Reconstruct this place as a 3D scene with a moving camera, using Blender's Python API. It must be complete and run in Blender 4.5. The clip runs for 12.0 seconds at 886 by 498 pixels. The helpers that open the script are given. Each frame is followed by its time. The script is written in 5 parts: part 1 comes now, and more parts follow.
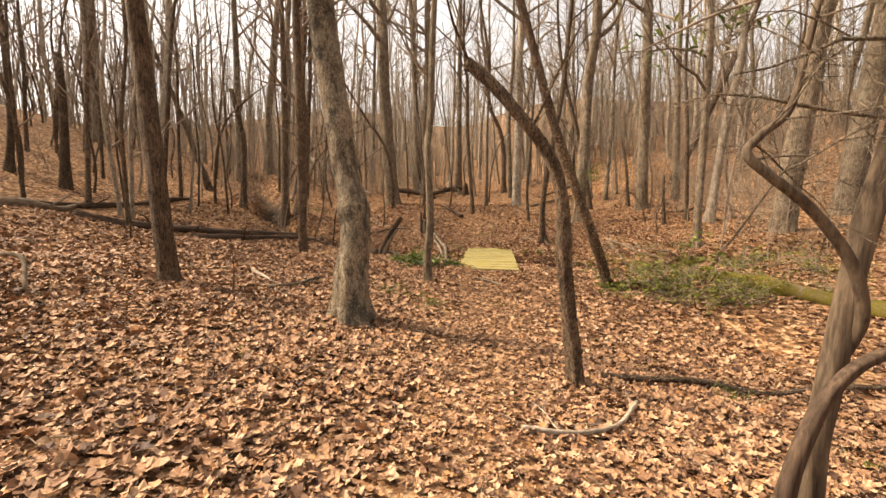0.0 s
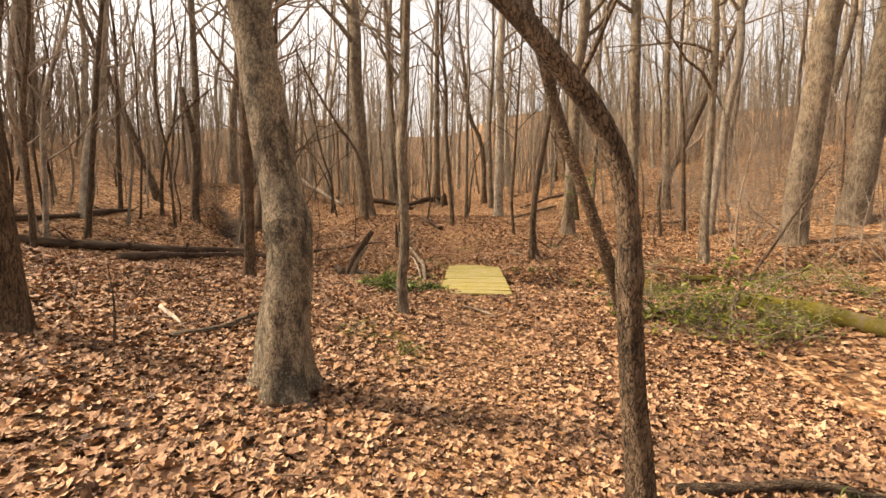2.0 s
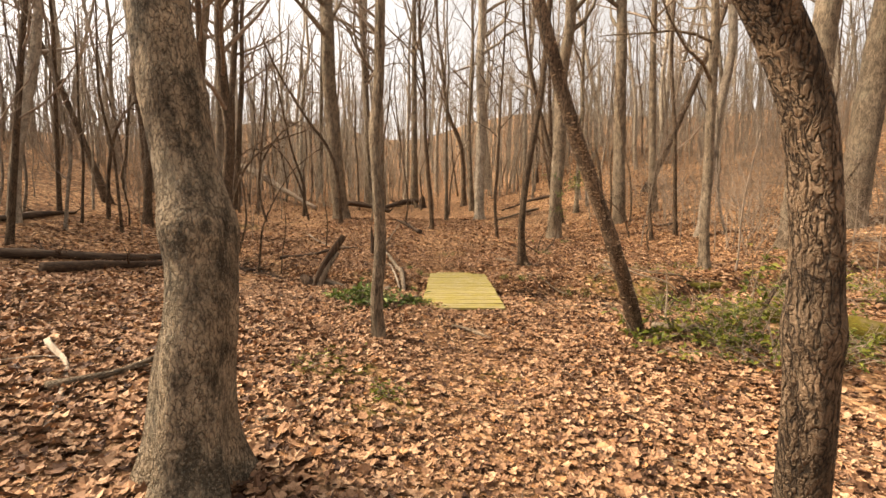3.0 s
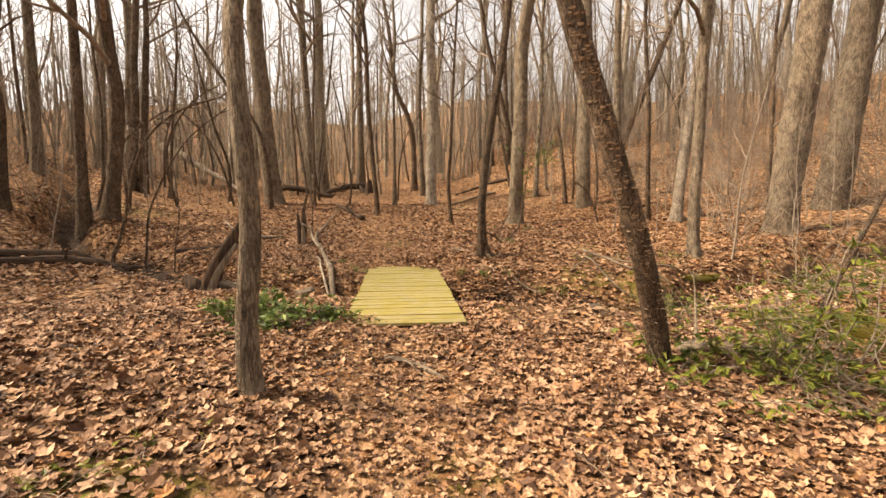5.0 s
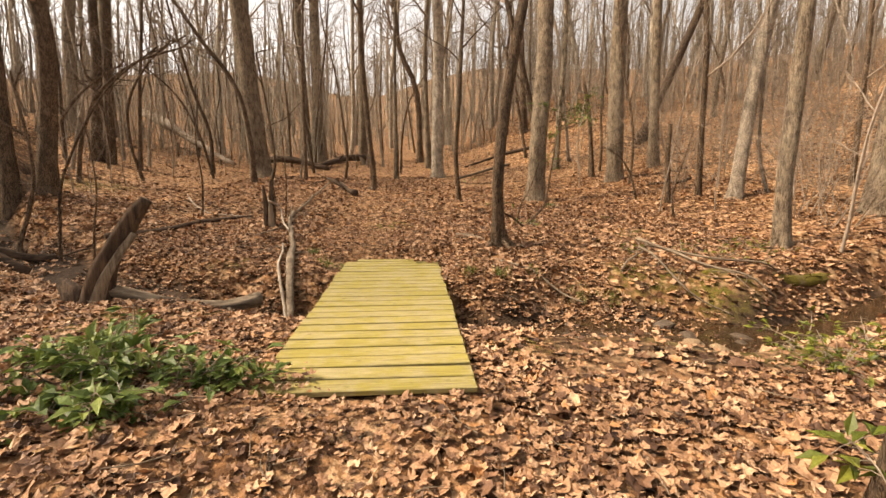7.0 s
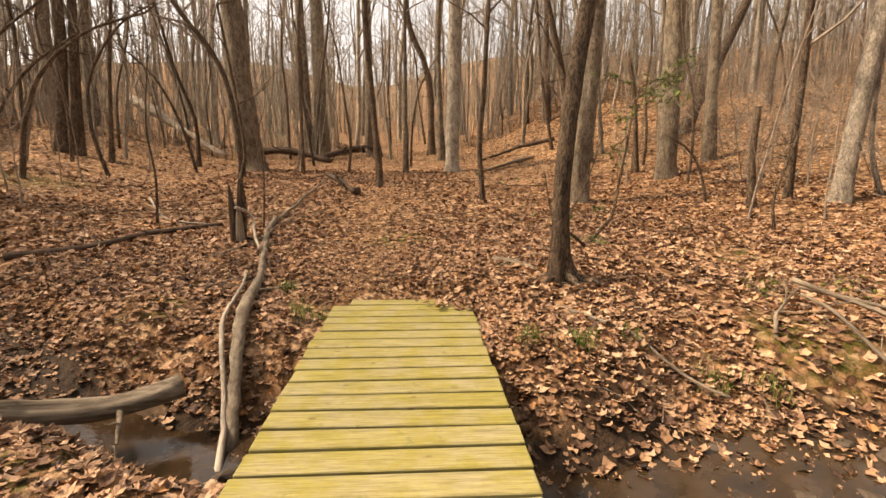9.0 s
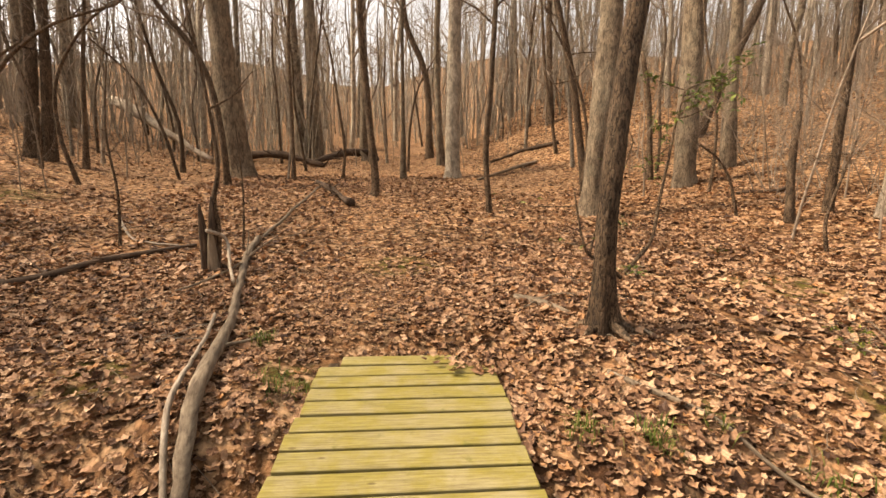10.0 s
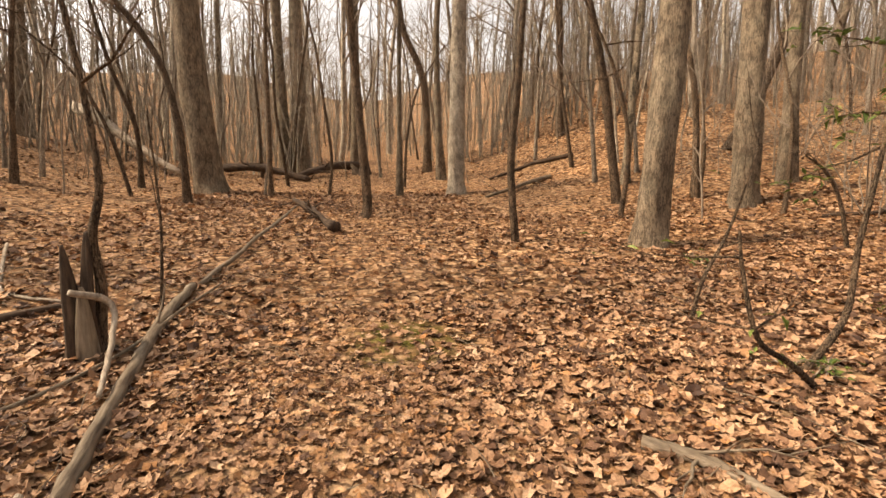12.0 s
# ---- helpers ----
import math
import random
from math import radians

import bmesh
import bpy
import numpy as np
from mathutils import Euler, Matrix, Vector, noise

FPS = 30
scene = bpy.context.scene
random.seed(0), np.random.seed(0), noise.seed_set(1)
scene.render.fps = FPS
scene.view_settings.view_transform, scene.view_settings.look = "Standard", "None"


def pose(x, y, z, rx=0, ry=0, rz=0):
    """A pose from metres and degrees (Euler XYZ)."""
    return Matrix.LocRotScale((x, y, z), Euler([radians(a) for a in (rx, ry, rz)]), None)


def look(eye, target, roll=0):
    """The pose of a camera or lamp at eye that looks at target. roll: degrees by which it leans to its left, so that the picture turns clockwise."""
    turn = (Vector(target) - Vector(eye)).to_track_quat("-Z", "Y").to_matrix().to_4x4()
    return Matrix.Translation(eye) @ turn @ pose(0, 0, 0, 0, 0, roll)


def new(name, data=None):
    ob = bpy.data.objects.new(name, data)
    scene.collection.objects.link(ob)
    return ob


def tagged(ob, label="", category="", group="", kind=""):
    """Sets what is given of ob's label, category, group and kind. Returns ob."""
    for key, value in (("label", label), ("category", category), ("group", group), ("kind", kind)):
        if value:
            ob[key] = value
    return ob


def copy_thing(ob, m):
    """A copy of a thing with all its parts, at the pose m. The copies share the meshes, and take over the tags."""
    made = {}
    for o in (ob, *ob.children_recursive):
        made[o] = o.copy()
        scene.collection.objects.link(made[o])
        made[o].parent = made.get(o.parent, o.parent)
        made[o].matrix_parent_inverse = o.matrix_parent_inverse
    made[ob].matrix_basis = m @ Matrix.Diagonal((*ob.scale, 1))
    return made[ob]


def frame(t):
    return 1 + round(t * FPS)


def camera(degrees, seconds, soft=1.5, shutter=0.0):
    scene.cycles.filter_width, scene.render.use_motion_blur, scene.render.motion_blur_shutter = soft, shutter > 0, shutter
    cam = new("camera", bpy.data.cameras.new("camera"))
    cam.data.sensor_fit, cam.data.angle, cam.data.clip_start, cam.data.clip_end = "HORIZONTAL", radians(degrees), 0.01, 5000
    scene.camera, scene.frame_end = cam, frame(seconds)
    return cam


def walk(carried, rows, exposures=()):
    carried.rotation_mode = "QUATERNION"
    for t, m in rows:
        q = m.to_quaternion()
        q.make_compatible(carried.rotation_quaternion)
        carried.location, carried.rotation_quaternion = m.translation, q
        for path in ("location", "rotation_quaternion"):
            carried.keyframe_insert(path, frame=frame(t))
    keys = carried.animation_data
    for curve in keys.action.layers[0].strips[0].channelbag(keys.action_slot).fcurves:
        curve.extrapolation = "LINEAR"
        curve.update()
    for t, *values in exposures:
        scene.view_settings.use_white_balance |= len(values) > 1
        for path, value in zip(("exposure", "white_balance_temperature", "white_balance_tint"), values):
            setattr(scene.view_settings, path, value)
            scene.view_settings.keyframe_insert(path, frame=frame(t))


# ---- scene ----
cam = camera(88.1, 12.0)
METRES, EYE, TILT, LEAN, TURN = 14.0, 1.5, -5.6, -0.56, 0.0
ROWS = [
    (0.0, 0.0, 0.0, 0.0, -0.0, 0.0, 0.0),
    (0.5, -0.0016, 0.0119, -0.0015, -0.13, 0.55, 0.11),
    (1.0, -0.0003, 0.0475, 0.0044, -0.3, 0.81, 0.24),
    (1.5, -0.0028, 0.0868, 0.0096, -0.89, 0.98, 0.31),
    (2.0, -0.0001, 0.13, 0.014, -2.76, 1.32, 0.47),
    (2.5, -0.0035, 0.1742, 0.0194, -4.16, 1.34, 0.66),
    (3.0, -0.0016, 0.2184, 0.0212, -5.58, 1.7, 0.83),
    (3.5, 0.0005, 0.26, 0.0243, -7.57, 1.13, 1.05),
    (5.5, 0.0447, 0.429, 0.0265, -11.66, -0.17, 1.63),
    (6.0, 0.0562, 0.4719, 0.0289, -11.32, -0.77, 1.58),
    (6.5, 0.0692, 0.5137, 0.0357, -10.88, -1.93, 1.51),
    (7.0, 0.0755, 0.5567, 0.0404, -10.14, -3.05, 1.4),
    (7.5, 0.0841, 0.6023, 0.0479, -9.41, -3.53, 1.2),
    (9.5, 0.0859, 0.7695, 0.0758, -9.15, -4.08, 1.08),
    (10.0, 0.0864, 0.806, 0.0876, -9.73, -3.99, 1.14),
    (10.5, 0.0917, 0.8498, 0.0913, -10.64, -3.47, 1.25),
    (11.0, 0.0947, 0.8912, 0.0972, -10.72, -2.25, 1.24),
    (11.5, 0.0945, 0.9344, 0.1032, -10.54, -1.79, 1.18),
    (12.0, 0.0918, 0.9793, 0.1075, -10.72, -2.25, 1.11),
]
walk(cam, [(t, pose(0, 0, EYE, TILT, LEAN, TURN) @ pose(METRES * x, METRES * y, METRES * z, 90 + pitch, roll, yaw)) for t, x, y, z, yaw, pitch, roll in ROWS], exposures=((0.0, 0.68, 7350, 13), (12.0, 0.68, 7350, 13)))

# ---- world, sun ----
world = bpy.data.worlds.new("world")
scene.world = world
world.use_nodes = True
wn, wl = world.node_tree.nodes, world.node_tree.links
sky = wn.new("ShaderNodeTexSky")
sky.sky_type, sky.sun_disc = "NISHITA", False
sky.sun_elevation, sky.sun_rotation, sky.air_density, sky.dust_density = radians(42), radians(283), 1.0, 4.0
pale = wn.new("ShaderNodeHueSaturation")
pale.inputs["Saturation"].default_value = 0.15
pale.inputs["Value"].default_value = 1.42
wl.new(sky.outputs["Color"], pale.inputs["Color"])
wl.new(pale.outputs["Color"], wn["Background"].inputs["Color"])
wn["Background"].inputs["Strength"].default_value = 0.135
sun = new("sun", bpy.data.lights.new("sun", "SUN"))
sun.data.energy, sun.data.angle, sun.data.color = 5.4, radians(8), (1.0, 0.86, 0.68)
sun.matrix_world = look((-10, 1.5, 10.5), (0, 0, 0))


# ---- materials ----
class Nodes:
    """A principled material and a few short ways to add nodes to it."""

    def __init__(self, name, rough=0.85, spec=0.3):
        self.mat = bpy.data.materials.new(name)
        self.mat.use_nodes = True
        self.tree = self.mat.node_tree
        self.bsdf = self.tree.nodes["Principled BSDF"]
        self.bsdf.inputs["Roughness"].default_value = rough
        self.bsdf.inputs["Specular IOR Level"].default_value = spec
        self.coord = self.tree.nodes.new("ShaderNodeTexCoord")

    def link(self, a, b):
        self.tree.links.new(a, b)

    def add(self, kind, **values):
        node = self.tree.nodes.new(kind)
        for key, value in values.items():
            node.inputs[key].default_value = value
        return node

    def where(self, scale=(1, 1, 1), space="Object"):
        node = self.add("ShaderNodeMapping", Scale=scale)
        self.link(self.coord.outputs[space], node.inputs["Vector"])
        return node.outputs["Vector"]

    def noise(self, vector, scale, detail=4.0, rough=0.6):
        node = self.add("ShaderNodeTexNoise", Scale=scale, Detail=detail, Roughness=rough)
        self.link(vector, node.inputs["Vector"])
        return node.outputs["Fac"]

    def ramp(self, fac, *stops):
        node = self.add("ShaderNodeValToRGB")
        ramp = node.color_ramp
        while len(ramp.elements) < len(stops):
            ramp.elements.new(0.5)
        for element, (at, colour) in zip(ramp.elements, stops):
            element.position, element.color = at, (*colour, 1)
        self.link(fac, node.inputs["Fac"])
        return node.outputs["Color"]

    def mix(self, fac, a, b, mode="MIX"):
        node = self.add("ShaderNodeMix")
        node.data_type, node.blend_type = "RGBA", mode
        for value, socket in ((fac, node.inputs[0]), (a, node.inputs[6]), (b, node.inputs[7])):
            if isinstance(value, bpy.types.NodeSocket):
                self.link(value, socket)
            else:
                socket.default_value = value if isinstance(value, (int, float)) else (*value, 1)
        return node.outputs[2]

    def math(self, op, a, b=0.0):
        node = self.add("ShaderNodeMath")
        node.operation = op
        for value, socket in zip((a, b), node.inputs):
            if isinstance(value, bpy.types.NodeSocket):
                self.link(value, socket)
            else:
                socket.default_value = value
        return node.outputs[0]

    def bump(self, height, strength=0.6, distance=0.02, under=None):
        node = self.add("ShaderNodeBump", Strength=strength, Distance=distance)
        self.link(height, node.inputs["Height"])
        if under:
            self.link(under, node.inputs["Normal"])
        return node.outputs["Normal"]

    def done(self, colour, normal=None):
        self.link(colour, self.bsdf.inputs["Base Color"])
        if normal:
            self.link(normal, self.bsdf.inputs["Normal"])
        return self.mat


def grey(v):
    return (v, v, v)


def bark_material(name, dark, light, lichen=(0.36, 0.37, 0.3), cover=0.3, width=44.0, depth=0.02, furrow=0.75, specks=0.4, stretch=0.36, patches=0.0):
    """Furrowed bark: ridges drawn out along the trunk, patches of lichen, and each tree a little different."""
    n = Nodes(name, 0.92, 0.2)
    v = n.where()
    warp = n.add("ShaderNodeTexNoise", Scale=14.0, Detail=3.0)
    n.link(v, warp.inputs["Vector"])
    moved = n.add("ShaderNodeVectorMath")
    moved.operation = "MULTIPLY_ADD"
    n.link(warp.outputs["Color"], moved.inputs[0])
    moved.inputs[1].default_value = (0.028, 0.028, 0.06)
    n.link(v, moved.inputs[2])
    long = n.add("ShaderNodeMapping", Scale=(1, 1, stretch))
    n.link(moved.outputs[0], long.inputs["Vector"])
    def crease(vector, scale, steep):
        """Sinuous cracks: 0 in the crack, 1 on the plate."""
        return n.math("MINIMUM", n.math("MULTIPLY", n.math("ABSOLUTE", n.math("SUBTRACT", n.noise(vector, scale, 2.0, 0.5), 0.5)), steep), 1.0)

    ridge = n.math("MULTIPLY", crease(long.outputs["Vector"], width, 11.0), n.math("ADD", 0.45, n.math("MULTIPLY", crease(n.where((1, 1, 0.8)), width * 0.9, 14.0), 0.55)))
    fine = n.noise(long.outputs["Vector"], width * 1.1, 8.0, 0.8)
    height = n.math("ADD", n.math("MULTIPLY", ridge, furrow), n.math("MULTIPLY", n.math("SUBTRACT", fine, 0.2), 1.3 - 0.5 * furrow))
    # Colour follows height, so the shade inside the furrows is painted in too.
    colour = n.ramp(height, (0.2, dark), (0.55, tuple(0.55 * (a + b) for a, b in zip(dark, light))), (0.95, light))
    colour = n.mix(n.math("MULTIPLY", n.ramp(n.noise(v, 2.1, 5.0), (0.45, grey(0)), (0.68, grey(1))), cover), colour, lichen)
    spots = n.ramp(n.noise(v, 48.0, 3.0, 0.7), (0.56, grey(0)), (0.64, grey(1)))
    colour = n.mix(n.math("MULTIPLY", spots, cover * specks), colour, tuple(min(1, c * 1.35) for c in lichen))
    if patches:
        crust = n.ramp(n.noise(n.where((1, 1, 0.5)), 3.6, 8.0, 0.72), (0.5, grey(0)), (0.58, grey(1)))
        colour = n.mix(n.math("MULTIPLY", crust, patches), colour, n.ramp(n.noise(v, 75.0, 4.0, 0.75), (0.42, (0.035, 0.03, 0.022)), (0.56, (0.1, 0.085, 0.06)), (0.66, (0.42, 0.38, 0.29))))
    blotch = n.ramp(n.noise(n.where((1, 1, 0.45)), 9.0, 5.0, 0.65), (0.38, grey(0.5)), (0.58, grey(1.12)))
    colour = n.mix(0.85, colour, blotch, "MULTIPLY")
    info = n.add("ShaderNodeObjectInfo")
    tone = n.add("ShaderNodeMapRange")
    n.link(info.outputs["Random"], tone.inputs["Value"])
    tone.inputs["To Min"].default_value, tone.inputs["To Max"].default_value = 0.78, 1.2
    big = n.ramp(n.noise(v, 1.3, 3.0), (0.3, grey(0.75)), (0.7, grey(1.15)))
    colour = n.mix(1.0, colour, big, "MULTIPLY")
    scaled = n.add("ShaderNodeVectorMath")
    scaled.operation = "SCALE"
    n.link(colour, scaled.inputs[0])
    n.link(tone.outputs["Result"], scaled.inputs["Scale"])
    return n.done(scaled.outputs[0], n.bump(n.noise(v, 16.0, 3.0), 0.5, 0.03, n.bump(height, 0.9, depth)))


def wood_material(name, dark, light, moss=None, moss_cover=0.5, length=(1, 1, 0.08)):
    n = Nodes(name, 0.9, 0.2)
    v = n.where()
    streak = n.noise(n.where(length), 30.0, 6.0, 0.65)
    colour = n.ramp(streak, (0.32, dark), (0.66, light))
    colour = n.mix(n.math("MULTIPLY", n.ramp(n.noise(v, 4.0), (0.4, grey(0)), (0.7, grey(1))), 0.5), colour, dark)
    if moss:
        mask = n.ramp(n.noise(v, 3.0, 5.0), (0.62 - moss_cover * 0.4, grey(0)), (0.7 - moss_cover * 0.3, grey(1)))
        green = n.ramp(n.noise(v, 45.0, 3.0), (0.3, tuple(c * 0.5 for c in moss)), (0.7, moss))
        colour = n.mix(mask, colour, green)
    return n.done(colour, n.bump(streak, 0.7, 0.012))


def litter_ground():
    """Trodden leaf mould with the flat patchwork of old leaves on it, mud in the stream's bed and moss in patches."""
    n = Nodes("leaf_litter_ground", 0.9, 0.15)
    v = n.where()
    warp = n.add("ShaderNodeTexNoise", Scale=9.0, Detail=3.0)
    n.link(v, warp.inputs["Vector"])
    moved = n.add("ShaderNodeVectorMath")
    moved.operation = "MULTIPLY_ADD"
    n.link(warp.outputs["Color"], moved.inputs[0])
    moved.inputs[1].default_value = (0.16, 0.16, 0.16)
    n.link(v, moved.inputs[2])
    leaves = n.add("ShaderNodeTexVoronoi", Scale=11.0)
    n.link(moved.outputs[0], leaves.inputs["Vector"])
    tint = n.add("ShaderNodeSeparateColor")
    n.link(leaves.outputs["Color"], tint.inputs["Color"])
    colour = n.ramp(tint.outputs["Red"], (0.0, (0.08, 0.038, 0.02)), (0.3, (0.25, 0.127, 0.06)), (0.62, (0.42, 0.235, 0.122)), (0.9, (0.58, 0.37, 0.215)))
    # Shade in the gaps between leaves, painted as darker cell edges.
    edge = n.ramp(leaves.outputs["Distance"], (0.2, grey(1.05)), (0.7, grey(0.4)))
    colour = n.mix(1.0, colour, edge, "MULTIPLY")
    colour = n.mix(0.8, colour, n.ramp(n.noise(v, 0.7, 6.0), (0.3, (0.72, 0.7, 0.68)), (0.7, (1.15, 1.1, 1.0))), "MULTIPLY")
    wet = n.add("ShaderNodeAttribute")
    wet.attribute_name = "wet"
    mud = n.ramp(n.noise(v, 14.0, 6.0), (0.3, (0.016, 0.01, 0.006)), (0.7, (0.07, 0.042, 0.024)))
    colour = n.mix(wet.outputs["Fac"], colour, mud)
    moss = n.add("ShaderNodeAttribute")
    moss.attribute_name = "moss"
    patch = n.math("MULTIPLY", moss.outputs["Fac"], n.ramp(n.noise(v, 7.0, 6.0, 0.7), (0.44, grey(0)), (0.58, grey(1))))
    colour = n.mix(patch, colour, n.ramp(n.noise(v, 60.0, 3.0), (0.3, (0.04, 0.04, 0.008)), (0.7, (0.14, 0.115, 0.02))))
    relief = n.math("ADD", n.math("MULTIPLY", tint.outputs["Green"], 0.6), n.noise(v, 40.0, 4.0))
    n.link(n.math("SUBTRACT", 0.92, n.math("MULTIPLY", wet.outputs["Fac"], 0.12)), n.bsdf.inputs["Roughness"])
    return n.done(colour, n.bump(relief, 0.8, 0.03))


def leaf_material(name, *stops, rough=0.6, glow=0.0):
    """Leaves told apart by a tint of their own."""
    n = Nodes(name, rough, 0.3)
    geo = n.add("ShaderNodeNewGeometry")
    colour = n.ramp(geo.outputs["Random Per Island"], *stops)
    v = n.where()
    spots = n.ramp(n.noise(v, 70.0, 4.0), (0.35, grey(0.7)), (0.65, grey(1.1)))
    colour = n.mix(1.0, colour, spots, "MULTIPLY")
    if glow:
        n.bsdf.inputs["Subsurface Weight"].default_value = 0.0
        thin = n.add("ShaderNodeBsdfTranslucent")
        n.link(colour, thin.inputs["Color"])
        both = n.add("ShaderNodeMixShader")
        both.inputs["Fac"].default_value = glow
        n.link(n.bsdf.outputs[0], both.inputs[1])
        n.link(thin.outputs[0], both.inputs[2])
        n.link(both.outputs[0], n.tree.nodes["Material Output"].inputs["Surface"])
    return n.done(colour)


def deck_material():
    """Weathered softwood boards under a film of yellow-green algae."""
    n = Nodes("algae_deck_board", 0.75, 0.3)
    v = n.where()
    info = n.add("ShaderNodeObjectInfo")
    shift = n.add("ShaderNodeVectorMath")
    shift.operation = "MULTIPLY_ADD"
    n.link(info.outputs["Random"], shift.inputs[0])
    shift.inputs[1].default_value = (37, 19, 5)
    n.link(v, shift.inputs[2])
    long = n.add("ShaderNodeMapping", Scale=(0.06, 1, 1))
    n.link(shift.outputs[0], long.inputs["Vector"])
    grain = n.noise(long.outputs["Vector"], 70.0, 6.0, 0.7)
    wood = n.ramp(grain, (0.3, (0.16, 0.125, 0.062)), (0.52, (0.3, 0.25, 0.13)), (0.75, (0.39, 0.34, 0.195)))
    film = n.noise(shift.outputs[0], 4.5, 5.0, 0.65)
    algae = n.ramp(grain, (0.3, (0.16, 0.128, 0.024)), (0.7, (0.31, 0.255, 0.055)))
    mask = n.ramp(film, (0.36, grey(0.15)), (0.6, grey(0.95)))
    colour = n.mix(mask, wood, algae)
    knots = n.add("ShaderNodeTexVoronoi", Scale=3.4)
    knot_at = n.add("ShaderNodeMapping", Scale=(1, 2.2, 1))
    n.link(shift.outputs[0], knot_at.inputs["Vector"])
    n.link(knot_at.outputs["Vector"], knots.inputs["Vector"])
    colour = n.mix(n.ramp(knots.outputs["Distance"], (0.05, grey(0.8)), (0.1, grey(0))), colour, (0.12, 0.085, 0.03))
    colour = n.mix(n.ramp(n.noise(shift.outputs[0], 11.0, 6.0), (0.62, grey(0)), (0.72, grey(0.6))), colour, (0.13, 0.12, 0.03))
    return n.done(colour, n.bump(grain, 0.5, 0.004))


def plain_material(name, a, b, scale=20.0, rough=0.8):
    n = Nodes(name, rough, 0.3)
    f = n.noise(n.where(), scale, 5.0)
    return n.done(n.ramp(f, (0.3, a), (0.7, b)), n.bump(f, 0.5, 0.01))


def water_material():
    n = Nodes("stream_water", 0.06, 0.5)
    v = n.where()
    colour = n.ramp(n.noise(v, 2.5), (0.3, (0.014, 0.009, 0.005)), (0.7, (0.07, 0.042, 0.022)))
    return n.done(colour, n.bump(n.noise(v, 9.0), 0.12, 0.02))


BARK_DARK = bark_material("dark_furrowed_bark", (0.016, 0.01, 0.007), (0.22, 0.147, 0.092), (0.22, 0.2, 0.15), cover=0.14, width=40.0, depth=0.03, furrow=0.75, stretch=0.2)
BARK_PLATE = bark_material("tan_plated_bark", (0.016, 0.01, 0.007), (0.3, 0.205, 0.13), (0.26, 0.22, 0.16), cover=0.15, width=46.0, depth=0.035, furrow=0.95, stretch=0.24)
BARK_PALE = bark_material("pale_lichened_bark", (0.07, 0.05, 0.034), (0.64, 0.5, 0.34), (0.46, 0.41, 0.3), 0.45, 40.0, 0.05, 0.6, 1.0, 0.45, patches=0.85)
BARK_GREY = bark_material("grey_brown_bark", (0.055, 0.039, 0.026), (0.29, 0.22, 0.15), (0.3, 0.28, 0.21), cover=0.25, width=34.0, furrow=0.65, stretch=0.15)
# Two far barks: sunlight and distance haze are put into their paler colours.
BARK_PALE_FAR = bark_material("haze_paled_far_bark", (0.2, 0.16, 0.12), (0.5, 0.42, 0.32), (0.45, 0.42, 0.35), cover=0.2, width=30.0)
BARK_FAR = bark_material("haze_paled_brown_bark", (0.15, 0.118, 0.088), (0.45, 0.37, 0.28), (0.4, 0.36, 0.29), cover=0.25, width=30.0)
TWIG = plain_material("brown_twig", (0.12, 0.09, 0.066), (0.345, 0.27, 0.2), 8.0)
DEAD_WOOD = wood_material("barkless_dead_wood", (0.08, 0.057, 0.039), (0.3, 0.235, 0.165))
ROTTEN_WOOD = wood_material("rotten_dark_wood", (0.022, 0.015, 0.011), (0.13, 0.085, 0.055))
BLEACHED_WOOD = wood_material("bleached_dead_wood", (0.17, 0.13, 0.095), (0.5, 0.42, 0.325))
SPLIT_WOOD = wood_material("weathered_split_wood", (0.03, 0.02, 0.013), (0.17, 0.122, 0.08))
MOSSY_WOOD = wood_material("mossy_log_wood", (0.06, 0.042, 0.028), (0.2, 0.15, 0.1), (0.125, 0.1, 0.014), 0.7)
GROUND = litter_ground()
LITTER = leaf_material("dry_brown_leaf", (0.0, (0.05, 0.024, 0.014)), (0.2, (0.15, 0.074, 0.039)), (0.42, (0.29, 0.155, 0.081)), (0.68, (0.4, 0.23, 0.128)), (0.88, (0.52, 0.335, 0.205)), (1.0, (0.38, 0.175, 0.062)), rough=0.7)
GREEN = leaf_material("fresh_green_leaf", (0.0, (0.05, 0.065, 0.009)), (0.5, (0.14, 0.165, 0.022)), (1.0, (0.3, 0.29, 0.05)), rough=0.45, glow=0.3)
DARK_GREEN = leaf_material("dark_evergreen_leaf", (0.0, (0.05, 0.085, 0.016)), (0.6, (0.125, 0.175, 0.036)), (1.0, (0.25, 0.29, 0.07)), rough=0.5, glow=0.2)
GRASS = leaf_material("grass_blade", (0.0, (0.06, 0.09, 0.015)), (0.6, (0.13, 0.17, 0.03)), (1.0, (0.33, 0.27, 0.1)), glow=0.2)
DECK = deck_material()
JOIST = wood_material("dark_wet_joist", (0.02, 0.014, 0.009), (0.09, 0.06, 0.035), length=(1, 0.08, 1))
WATER = water_material()
TAN_STONE = plain_material("tan_stone", (0.11, 0.07, 0.04), (0.34, 0.235, 0.135), 22.0, 0.75)
STONE = plain_material("wet_brown_stone", (0.03, 0.02, 0.013), (0.12, 0.085, 0.055), 12.0, 0.6)
FUNGUS = plain_material("tan_bracket_fungus", (0.2, 0.13, 0.075), (0.55, 0.43, 0.3), 30.0)


